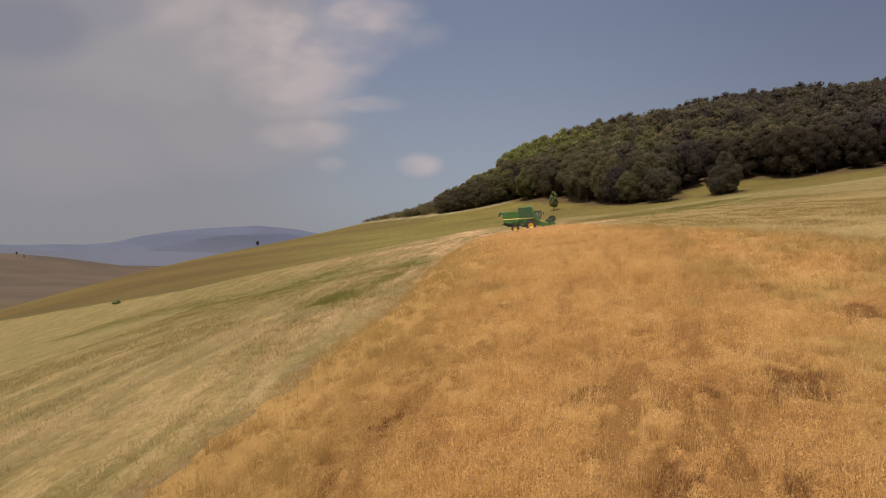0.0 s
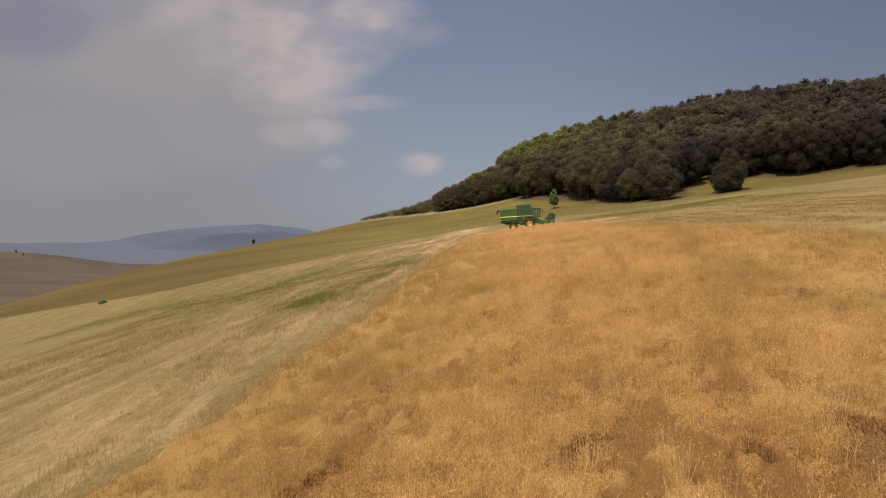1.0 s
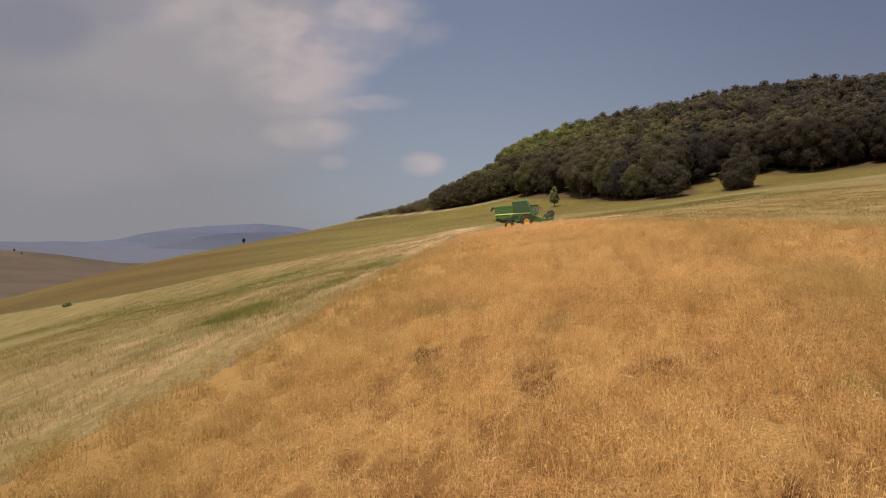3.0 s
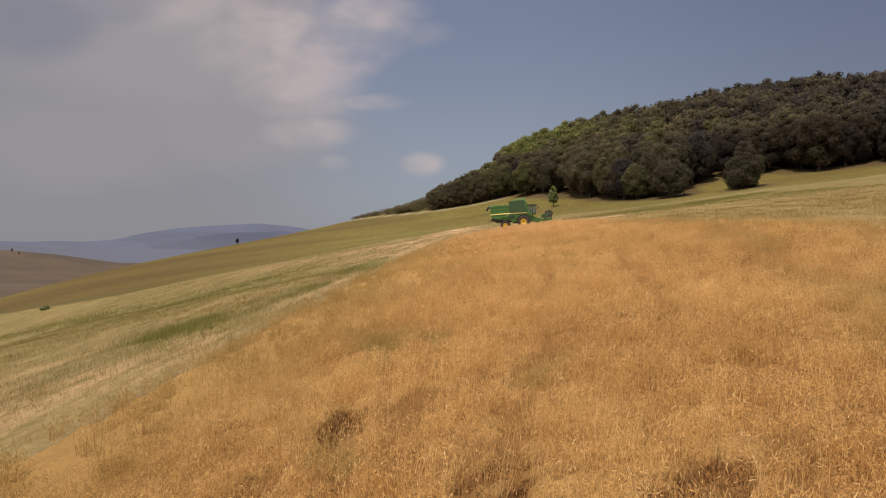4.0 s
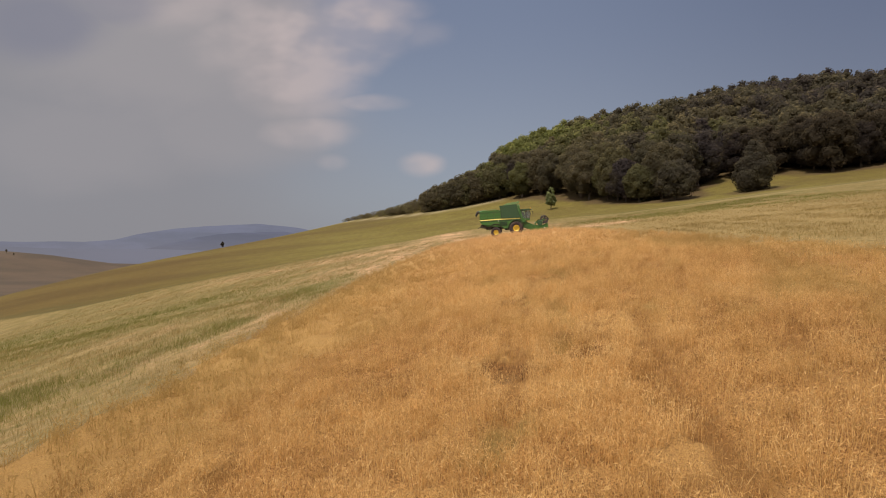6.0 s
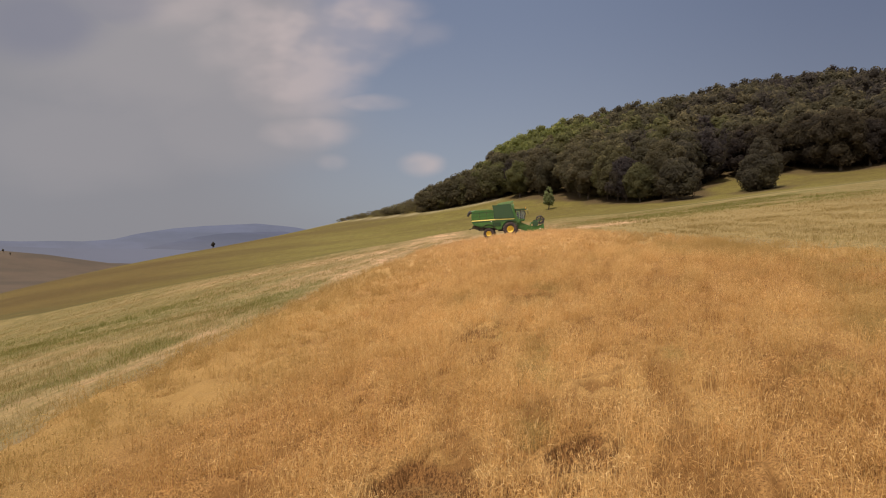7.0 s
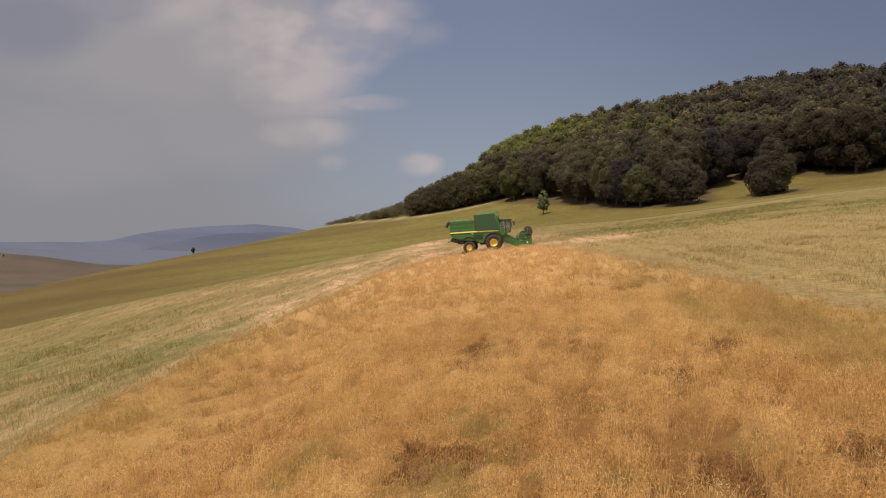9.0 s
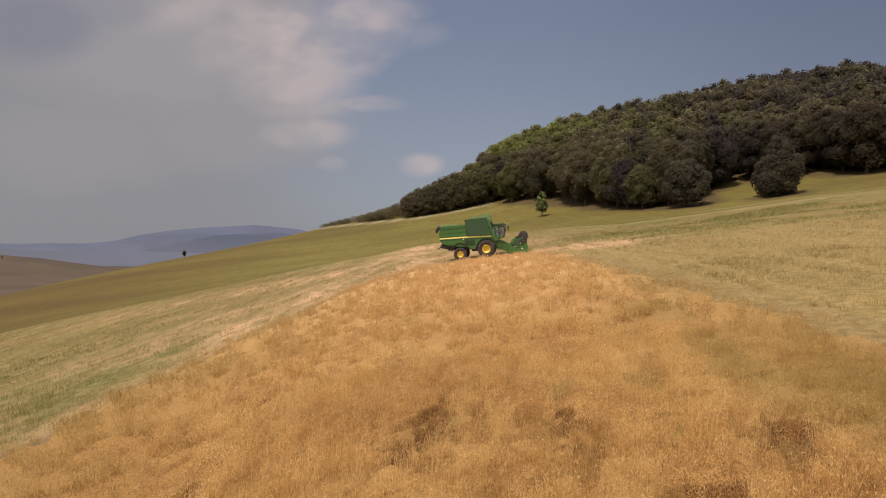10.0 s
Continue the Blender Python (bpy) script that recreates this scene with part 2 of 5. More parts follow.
def part(name, bm, material, parent, label="", at=None, shade=False):
    me = bpy.data.meshes.new(name)
    bm.to_mesh(me)
    bm.free()
    me.materials.append(material)
    if shade:
        me.polygons.foreach_set("use_smooth", np.ones(len(me.polygons), bool))
    ob = new(name, me)
    ob.parent = parent
    if at is not None:
        ob.matrix_basis = at
    return tagged(ob, label)


# ---- materials ----
def material(name, rough=0.8, metal=0.0):
    m = bpy.data.materials.new(name)
    m.use_nodes = True
    nt = m.node_tree
    b = nt.nodes["Principled BSDF"]
    b.inputs["Roughness"].default_value, b.inputs["Metallic"].default_value = rough, metal
    return m, nt, b


def place_noise(nt, scale, detail=4.0, rough=0.55, stretch=None, local=False):
    if local:
        src = nt.nodes.new("ShaderNodeTexCoord").outputs["Object"]
    else:
        src = nt.nodes.new("ShaderNodeNewGeometry").outputs["Position"]
    if stretch:
        mp = nt.nodes.new("ShaderNodeMapping")
        mp.inputs["Scale"].default_value, mp.inputs["Rotation"].default_value = stretch[0], (0, 0, radians(stretch[1]))
        nt.links.new(src, mp.inputs["Vector"])
        src = mp.outputs[0]
    n = node(nt, "ShaderNodeTexNoise", Scale=scale, Detail=detail, Roughness=rough)
    nt.links.new(src, n.inputs["Vector"])
    return n.outputs[0]


def relief(nt, b, value, strength, distance):
    n = node(nt, "ShaderNodeBump", Strength=strength, Distance=distance)
    nt.links.new(value, n.inputs["Height"])
    nt.links.new(n.outputs[0], b.inputs["Normal"])


def field_value(nt, key):
    n = nt.nodes.new("ShaderNodeAttribute")
    n.attribute_name = key
    return n.outputs["Fac"]


def ground_material():
    m, nt, b = material("field_soil_and_grass", 0.95)
    b.inputs["Specular IOR Level"].default_value = 0.15
    big, mid, small = place_noise(nt, 0.035), place_noise(nt, 0.3), place_noise(nt, 2.6, 5)
    rows = place_noise(nt, 0.55, 4, 0.6, ((1.0, 0.10, 1.0), -12))
    blades = place_noise(nt, 9.0, 3, 0.7, ((1.0, 0.45, 1.0), 10))
    # stubble: pale straw with green regrowth
    stub = blend(nt, span(nt, rows, 0.35, 0.68), (0.122, 0.087, 0.023), (0.234, 0.165, 0.056))
    stub = blend(nt, span(nt, mid, 0.42, 0.66), stub, (0.156, 0.115, 0.037))
    stub = blend(nt, maths(nt, "MULTIPLY", field_value(nt, "straw"), span(nt, place_noise(nt, 0.9, 5, 0.65, ((1.0, 0.28, 1.0), -12)), 0.40, 0.56, 0.28, 1.0)), stub, (0.600, 0.355, 0.205))
    stub = blend(nt, maths(nt, "MULTIPLY", field_value(nt, "weeds"), span(nt, mid, 0.30, 0.6, 0.35, 1.0)), stub, (0.108, 0.100, 0.023))
    lines = place_noise(nt, 1.7, 5, 0.68, ((1.0, 0.16, 1.0), -12))
    stub = blend(nt, maths(nt, "MULTIPLY", field_value(nt, "warm"), 0.6), stub, blend(nt, span(nt, small, 0.4, 0.6), (0.275, 0.184, 0.068), (0.375, 0.248, 0.100)))
    calm = maths(nt, "SUBTRACT", 1.0, maths(nt, "MULTIPLY", field_value(nt, "warm"), 0.65))
    stub = blend(nt, maths(nt, "MULTIPLY", calm, span(nt, lines, 0.50, 0.66, 0.0, 0.70)), stub, (0.33, 0.225, 0.105))
    stub = blend(nt, maths(nt, "MULTIPLY", calm, span(nt, lines, 0.48, 0.34, 0.0, 0.70)), stub, (0.104, 0.084, 0.025))
    # meadow: dry olive grass with browner hollows
    mead = blend(nt, span(nt, big, 0.35, 0.65), (0.128, 0.100, 0.018), (0.165, 0.134, 0.027))
    mead = blend(nt, span(nt, mid, 0.40, 0.70, 0.0, 0.7), mead, (0.118, 0.082, 0.022))
    mead = blend(nt, span(nt, rows, 0.5, 0.72, 0.0, 0.45), mead, (0.195, 0.150, 0.050))
    bands = place_noise(nt, 0.045, 5, 0.6, ((0.35, 1.0, 1.0), 22))
    mead = blend(nt, span(nt, bands, 0.36, 0.52, 0.75, 0.0), mead, (0.098, 0.068, 0.018))
    mead = blend(nt, span(nt, bands, 0.52, 0.68, 0.0, 0.8), mead, (0.180, 0.152, 0.036))
    mead = blend(nt, field_value(nt, "brown"), mead, blend(nt, span(nt, bands, 0.40, 0.62), (0.080, 0.045, 0.011), (0.114, 0.071, 0.018)))
    tuft = place_noise(nt, 1.1, 5, 0.65, ((0.6, 1.0, 1.0), 15))
    mead = blend(nt, span(nt, tuft, 0.35, 0.55, 0.45, 0.0), mead, (0.070, 0.052, 0.014))
    mead = blend(nt, span(nt, tuft, 0.55, 0.75, 0.0, 0.4), mead, (0.230, 0.180, 0.060))
    # mauve haze of distance mixed into the far hill's own brown
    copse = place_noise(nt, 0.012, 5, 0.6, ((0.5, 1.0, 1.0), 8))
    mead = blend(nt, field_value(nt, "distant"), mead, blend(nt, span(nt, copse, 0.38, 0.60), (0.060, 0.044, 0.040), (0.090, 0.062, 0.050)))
    col = blend(nt, span(nt, maths(nt, "ADD", field_value(nt, "meadow"), maths(nt, "MULTIPLY", maths(nt, "SUBTRACT", mid, 0.5), 0.3)), 0.35, 0.65), stub, mead)
    col = blend(nt, field_value(nt, "track"), col, (0.310, 0.232, 0.112))
    col = blend(nt, field_value(nt, "verge"), col, (0.065, 0.058, 0.017))
    col = blend(nt, maths(nt, "MULTIPLY", field_value(nt, "rut"), span(nt, small, 0.35, 0.6, 0.3, 1.0)), col, (0.085, 0.062, 0.022))
    # reddish earth and leaves, with the shade under the trees put into the colour
    col = blend(nt, maths(nt, "MULTIPLY", field_value(nt, "litter_shade"), span(nt, tuft, 0.35, 0.6, 0.55, 1.0)), col, (0.068, 0.038, 0.023))
    col = blend(nt, field_value(nt, "cart"), col, (0.46, 0.38, 0.25))
    # soil between the stems
    col = blend(nt, field_value(nt, "tilth"), col, (0.146, 0.090, 0.052))
    col = blend(nt, span(nt, blades, 0.3, 0.7, 0.5, 0.0), col, (0.077, 0.065, 0.026))
    open_field = maths(nt, "SUBTRACT", 1.0, field_value(nt, "meadow"), True)
    col = blend(nt, maths(nt, "MULTIPLY", open_field, span(nt, small, 0.3, 0.75, 0.0, 0.30)), col, (0.330, 0.250, 0.120))
    nt.links.new(col, b.inputs["Base Color"])
    relief(nt, b, maths(nt, "ADD", maths(nt, "MULTIPLY", small, 0.6), blades), 0.7, 0.12)
    return m


def stalk_material(name, stops, gloss=0.15, patch=None):
    m, nt, b = material(name, 0.75)
    b.inputs["Specular IOR Level"].default_value = gloss
    geo = nt.nodes.new("ShaderNodeNewGeometry")
    ramp = nt.nodes.new("ShaderNodeValToRGB")
    el = ramp.color_ramp.elements
    while len(el) < len(stops):
        el.new(0.5)
    for e, (p, c) in zip(el, stops):
        e.position, e.color = p, (*c, 1)
    tuft = span(nt, place_noise(nt, 2.2, 3), 0.36, 0.64, 0.03, 0.26)
    wide = span(nt, place_noise(nt, 0.22, 3), 0.32, 0.68, 0.0, 0.22)
    mix = maths(nt, "ADD", maths(nt, "MULTIPLY", geo.outputs["Random Per Island"], 0.62 if patch else 0.28), maths(nt, "ADD", tuft, wide))
    if patch:
        mix = maths(nt, "ADD", mix, maths(nt, "MULTIPLY", maths(nt, "SUBTRACT", field_value(nt, "tuft"), 0.5), 0.52))
    nt.links.new(mix, ramp.inputs[0])
    col = ramp.outputs[0]
    if patch:
        col = blend(nt, span(nt, place_noise(nt, 0.16, 4, 0.6), 0.46, 0.64, 0.0, 0.25), col, (0.52, 0.335, 0.125))
        col = blend(nt, span(nt, place_noise(nt, 0.42, 4, 0.6), 0.57, 0.70, 0.0, 0.25), col, (0.40, 0.280, 0.095))
        # olive margins, partly the dark corners of the view put into colour
        col = blend(nt, maths(nt, "MULTIPLY", field_value(nt, "rim"), 0.88), col, (0.390, 0.265, 0.092))
        # paler towards the far end of the strip
        col = blend(nt, maths(nt, "MULTIPLY", field_value(nt, "far_pale"), 0.7), col, (0.66, 0.430, 0.210))
        # stems in the gaps browner and darker, in place of the shade between them
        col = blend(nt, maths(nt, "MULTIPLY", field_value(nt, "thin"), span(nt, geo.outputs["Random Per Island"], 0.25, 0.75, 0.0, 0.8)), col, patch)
        col = blend(nt, maths(nt, "MULTIPLY", field_value(nt, "green"), span(nt, geo.outputs["Random Per Island"], 0.1, 0.6, 0.15, 0.65)), col, (0.275, 0.208, 0.066))
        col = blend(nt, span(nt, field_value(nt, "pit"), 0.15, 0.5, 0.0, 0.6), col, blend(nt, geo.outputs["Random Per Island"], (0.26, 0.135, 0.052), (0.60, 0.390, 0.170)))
    nt.links.new(col, b.inputs["Base Color"])
    thin = nt.nodes.new("ShaderNodeBsdfTranslucent")
    nt.links.new(col, thin.inputs[0])
    mixer = nt.nodes.new("ShaderNodeMixShader")
    mixer.inputs[0].default_value = 0.5
    nt.links.new(b.outputs[0], mixer.inputs[1])
    nt.links.new(thin.outputs[0], mixer.inputs[2])
    nt.links.new(mixer.outputs[0], nt.nodes["Material Output"].inputs[0])
    return m


def foliage_material(name, joined, bright=1.0, green=1.0, spread=1.0):
    m, nt, b = material(name, 0.8)
    b.inputs["Specular IOR Level"].default_value = 0.1
    geo = nt.nodes.new("ShaderNodeNewGeometry")
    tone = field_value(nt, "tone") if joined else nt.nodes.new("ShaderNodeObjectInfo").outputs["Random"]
    ramp = nt.nodes.new("ShaderNodeValToRGB")
    el = ramp.color_ramp.elements
    stops = ((0.0, (0.048, 0.040, 0.038)), (0.25, (0.080, 0.073, 0.042)), (0.5, (0.106, 0.091, 0.050)), (0.75, (0.104, 0.102, 0.043)), (1.0, (0.145, 0.160, 0.048)))
    while len(el) < len(stops):
        el.new(0.5)
    for e, (p, c) in zip(el, stops):
        e.position, e.color = p, (c[0] * bright * 1.07, c[1] * bright * green * 1.07, c[2] * bright * 1.22, 1)
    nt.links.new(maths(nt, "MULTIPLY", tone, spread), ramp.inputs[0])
    col = blend(nt, span(nt, geo.outputs["Random Per Island"], 0.0, 1.0, 0.0, 0.26), ramp.outputs[0], (0.064 * bright, 0.053 * bright * green, 0.042 * bright))
    col = blend(nt, span(nt, place_noise(nt, 0.22, 3), 0.45, 0.7, 0.0, 0.45), col, (0.104 * bright, 0.092 * bright * green, 0.048 * bright))
    nt.links.new(col, b.inputs["Base Color"])
    thin = nt.nodes.new("ShaderNodeBsdfTranslucent")
    nt.links.new(blend(nt, 1.0, col, (1.9, 1.75, 1.5), "MULTIPLY"), thin.inputs[0])
    mixer = nt.nodes.new("ShaderNodeMixShader")
    mixer.inputs[0].default_value = 0.62
    nt.links.new(b.outputs[0], mixer.inputs[1])
    nt.links.new(thin.outputs[0], mixer.inputs[2])
    nt.links.new(mixer.outputs[0], nt.nodes["Material Output"].inputs[0])
    return m


def plain(name, colour, rough=0.6, metal=0.0, dust=0.25, scale=3.0, dust_colour=(0.30, 0.22, 0.12), coat=0.0):
    """Paint, rubber or metal with blotches of field dust and fine mottling."""
    m, nt, b = material(name, rough, metal)
    a, f = place_noise(nt, scale, 5, 0.6, local=True), place_noise(nt, scale * 9, 3, 0.6, local=True)
    col = blend(nt, span(nt, f, 0.3, 0.7, 0.0, 0.25), colour, tuple(c * 0.7 for c in colour))
    col = blend(nt, span(nt, a, 0.42, 0.75, 0.0, dust), col, dust_colour)
    nt.links.new(col, b.inputs["Base Color"])
    r = span(nt, a, 0.3, 0.7, rough, min(1.0, rough + 0.25))
    nt.links.new(r, b.inputs["Roughness"])
    b.inputs["Coat Weight"].default_value = coat
    relief(nt, b, f, 0.08, 0.01)
    return m


GROUND = ground_material()
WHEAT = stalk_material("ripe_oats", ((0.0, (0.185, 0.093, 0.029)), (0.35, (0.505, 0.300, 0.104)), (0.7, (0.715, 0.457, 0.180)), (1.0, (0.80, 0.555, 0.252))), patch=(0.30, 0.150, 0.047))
STUBBLE = stalk_material("cut_straw", ((0.0, (0.20, 0.145, 0.050)), (0.4, (0.31, 0.222, 0.082)), (0.75, (0.43, 0.308, 0.128)), (1.0, (0.55, 0.41, 0.20))))
WEED = stalk_material("green_weeds", ((0.0, (0.150, 0.146, 0.034)), (0.5, (0.205, 0.196, 0.050)), (1.0, (0.31, 0.26, 0.09))))
LEAF = foliage_material("oak_leaves", False, 1.0, 1.0, 0.82)
# darkened leaf copy: the dim right side of the view put into colour
DIM_LEAF = foliage_material("dimmed_leaves", False, 0.68, 0.93, 0.35)
FRESH = foliage_material("linden_leaves", False, 1.45, 1.10)
YOUNG = foliage_material("young_leaves", False, 1.7, 1.3)
WOODS = foliage_material("wood_leaves", True)
BARK = plain("bark", (0.10, 0.075, 0.055), 0.95, dust=0.3, dust_colour=(0.16, 0.15, 0.12))


# ---- plan of the wood ----
# outline of the wood (plan), and the strip of wood behind the crest
WOOD = ((24, 243), (34, 226), (43, 203), (48, 184), (52, 168), (57, 160), (62, 163), (68, 178), (77, 186), (86, 182), (97, 168), (112, 160), (140, 148), (190, 138), (270, 130), (300, 420), (34, 420), (30, 330))


# front line of the belt (y over x) and the height of its trees (over x)
BELT = ((-46, 292), (-33, 279), (-20, 267), (-7, 256), (4, 248.5), (13, 246), (23, 244), (30, 238))
BELT_TALL = ((-46, 1.4), (-21, 2.4), (-10, 4.2), (-5, 5.2), (-1, 7.6), (11, 10.0), (23, 12.5))


def inside(x, y, ring):
    hit = np.zeros(x.shape, bool)
    for (x0, y0), (x1, y1) in zip(ring, ring[1:] + ring[:1]):
        cut = (y0 > y) != (y1 > y)
        hit ^= cut & (x < (x1 - x0) * (y - y0) / (y1 - y0 + 1e-9) + x0)
    return hit


def edge_distance(x, y, ring):
    best = np.full(x.shape, 1e9)
    for (x0, y0), (x1, y1) in zip(ring, ring[1:] + ring[:1]):
        dx, dy = x1 - x0, y1 - y0
        t = np.clip(((x - x0) * dx + (y - y0) * dy) / (dx * dx + dy * dy), 0, 1)
        best = np.minimum(best, np.hypot(x - x0 - t * dx, y - y0 - t * dy))
    return best


# ---- ground ----
def make_ground():
    def axis(lo, a, b, step, hi, grow):
        mid = list(np.arange(a, b + 1e-6, step))
        up, dn = [mid[-1]], [mid[0]]
        s = step
        while up[-1] < hi:
            s *= grow
            up.append(up[-1] + s)
        s = step
        while dn[-1] > lo:
            s *= grow
            dn.append(dn[-1] - s)
        return np.array(dn[:0:-1] + mid + up[1:])
    xs, ys = axis(-4600, -50, 62, 0.9, 4600, 1.07), axis(-3000, -4, 150, 0.9, 4600, 1.05)
    x, y, f = sheet(xs, ys)
    near = np.exp(-((x - 5) / 60) ** 2 - ((y - 70) / 90) ** 2)
    z = height(x, y) + near * ((grain(x, y, 3.1) - 0.5) * 0.16 + (grain(x, y, 1.3) - 0.5) * 0.08)
    edge = polyline(x, MEADOW) + (grain(x, y, 9) - 0.5) * 3.5
    meadow = smooth(-2.0, 2.0, y - edge)
    rim = polyline(x, MEADOW) + (grain(x, y, 14) - 0.5) * 3
    track = 0.75 * np.exp(-((y - rim - 1.5) / 1.3) ** 2) * smooth(24, 36, x) + 0.6 * np.exp(-((y - rim - 8 + 0.04 * x) / 1.5) ** 2) * smooth(48, 60, x)
    verge = 0.7 * np.exp(-((y - rim - 4.5) / 1.3) ** 2) * smooth(0.3, 0.7, grain(x, y, 11)) * (smooth(24, 36, x) + 1.1 * smooth(-5, -20, x))
    verge = np.maximum(verge, 0.75 * np.exp(-((y - edge - 1.0) / 1.2) ** 2) * smooth(-6, -20, x) * (0.55 + 0.45 * grain(x, y, 6)))
    crop = crop_depth(x, y)
    tilth = smooth(-0.2, 0.5, crop) * 0.8 * (0.35 + 0.65 * smooth(0.5, 6.0, polyline(y, CROP_R) - x))
    # pale swaths of dry straw beside the crop and behind the machine
    swath = np.zeros_like(x)
    for off, w, a in ((3.2, 3.4, 1.45), (8.5, 3.4, 0.70), (17.0, 2.6, 0.35)):
        d = polyline(y, CROP_L) - off - x
        swath = np.maximum(swath, a * np.exp(-(d / w) ** 2) * (0.45 * smooth(12, 40, y + (off - 3) * 3) + 0.55 * smooth(50, 82, y)))
    swath = np.maximum(swath, np.exp(-((y - 124 - 0.28 * (x - 5)) / 9) ** 2) * smooth(-45, -10, x) * smooth(34, 20, x) * 0.9)
    swath = np.maximum(swath, 1.8 * np.exp(-((y - 108.5) / 5.5) ** 2 - ((x - 26.5) / 5.5) ** 2))
    swath = np.maximum(swath, np.exp(-((y - 109) / 4) ** 2) * smooth(4, 9, x) * smooth(34, 26, x))
    swath *= (1 - meadow) * (0.35 + 0.65 * smooth(0.30, 0.70, grain(x, y * 0.4, 2.0) * 0.5 + grain(x, y * 0.7, 6) * 0.6))
    # warmer, strawy stubble east of the crop
    warm = smooth(8.0, 2.0, polyline(y, CROP_R) - x) * smooth(75, 35, x) * smooth(125, 105, y) * smooth(10, 30, y) * (1 - meadow)
    warm *= 1 - 0.85 * np.clip(swath, 0, 1)
    weeds = 1.0 * np.exp(-((x + 9.3) / 2.4) ** 2 - ((y - 44) / 6) ** 2)
    weeds = np.maximum(weeds, np.exp(-((x + 18 - 0.16 * (y - 74)) / 5) ** 2 - ((y - 76) / 18) ** 2))
    weeds = np.maximum(weeds, np.exp(-((x + 5.5) / 1.6) ** 2 - ((y - 70) / 8) ** 2))
    weeds = np.maximum(weeds, 0.95 * green_band(x, y))
    weeds = np.maximum(weeds, 0.42 * smooth(0.42, 0.70, 0.6 * grain(x - 0.2 * y, y * 0.12, 2.4) + 0.4 * grain(x, y, 6.0)) * smooth(-2, -10, x))
    weeds = np.maximum(weeds, 0.8 * np.exp(-((x - 28) / 5) ** 2 - ((y - 122) / 6) ** 2))
    weeds = np.maximum(weeds, 0.95 * smooth(0.42, 0.56, grain(x * 0.25, y, 2.2)) * smooth(24, 31, x) * smooth(94, 108, y) * smooth(95, 70, x) * (1 - 0.9 * np.clip(swath, 0, 1)))
    weeds = np.maximum(weeds, 0.9 * np.exp(-((y - rim + 5) / 5) ** 2) * smooth(20, 30, x) * smooth(80, 60, x) * smooth(0.35, 0.6, grain(x * 0.5, y, 4)))
    weeds = np.maximum(weeds, 0.12 * smooth(0.52, 0.75, grain(x, y * 0.6, 8.0)) + 0.35 * smooth(0.45, 0.75, grain(x, y * 0.5, 5.0)) * smooth(4, -12, x) * smooth(-4, -12, crop)) * (1 - meadow)
    # browner to both sides; eastward partly the view's dark edge put into colour
    brown = np.clip(smooth(-5, -75, x) * (0.5 + 0.8 * grain(x, y, 34)) + 0.7 * smooth(70, 125, x) * (0.4 + 0.8 * grain(x, y, 30)), 0, 0.95)
    brown *= 1 - 0.55 * smooth(-26, -6, behind_crest(x, y)) * smooth(10, -40, x)
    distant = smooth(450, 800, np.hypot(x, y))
    # dead leaves and bare earth along the foot of the wood, darkened in place of tree shade, and a pale cart track
    # under the belt
    near_wood = (np.abs(x - 90) < 130) & (np.abs(y - 230) < 120)
    litter_shade = np.zeros_like(x)
    wx, wy = x[near_wood], y[near_wood]
    away = np.where(inside(wx, wy, WOOD), 0.0, edge_distance(wx, wy, WOOD)) + (grain(wx, wy, 4.0) - 0.5) * 4
    litter_shade[near_wood] = smooth(4.5, 0.0, away)
    # bare earth under the lone oak, its shade put into the colour too
    litter_shade = np.maximum(litter_shade, 0.8 * smooth(1.3, 0.5, np.hypot((x - 73.5) / 9, (y - 155.5) / 5) + (grain(x, y, 3.0) - 0.5) * 0.6))
    # tractor ruts along the old rows
    ruts = x - 0.19 * y + (grain(x, y, 5.0) - 0.5) * 0.7
    rut = np.zeros_like(x)
    for line in (-17.3, -19.5, -22.5, -26.8):
        rut = np.maximum(rut, 0.8 * np.exp(-((ruts - line) / 0.55) ** 2) * smooth(0.30, 0.6, grain(x + 3 * line, y * 0.3, 2.2)))
    rut *= smooth(62, 45, y) * (1 - meadow)
    cart = 0.55 * np.exp(-((y - polyline(x, BELT) + 3.0) / 3.2) ** 2) * smooth(-45, -38, x) * smooth(28, 24, x)
    ob = new("ground", mesh_of("ground", np.stack([x, y, z], 1), f, {"meadow": meadow, "tilth": tilth, "straw": swath, "weeds": weeds, "track": track, "verge": verge, "brown": brown, "distant": distant, "litter_shade": litter_shade, "cart": cart, "warm": warm, "rut": rut}, True))
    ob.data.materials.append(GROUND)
    tagged(ob, "rolling hillside of pale stubble and dry olive meadow", "ground", kind="structure")
    return ob


make_ground()


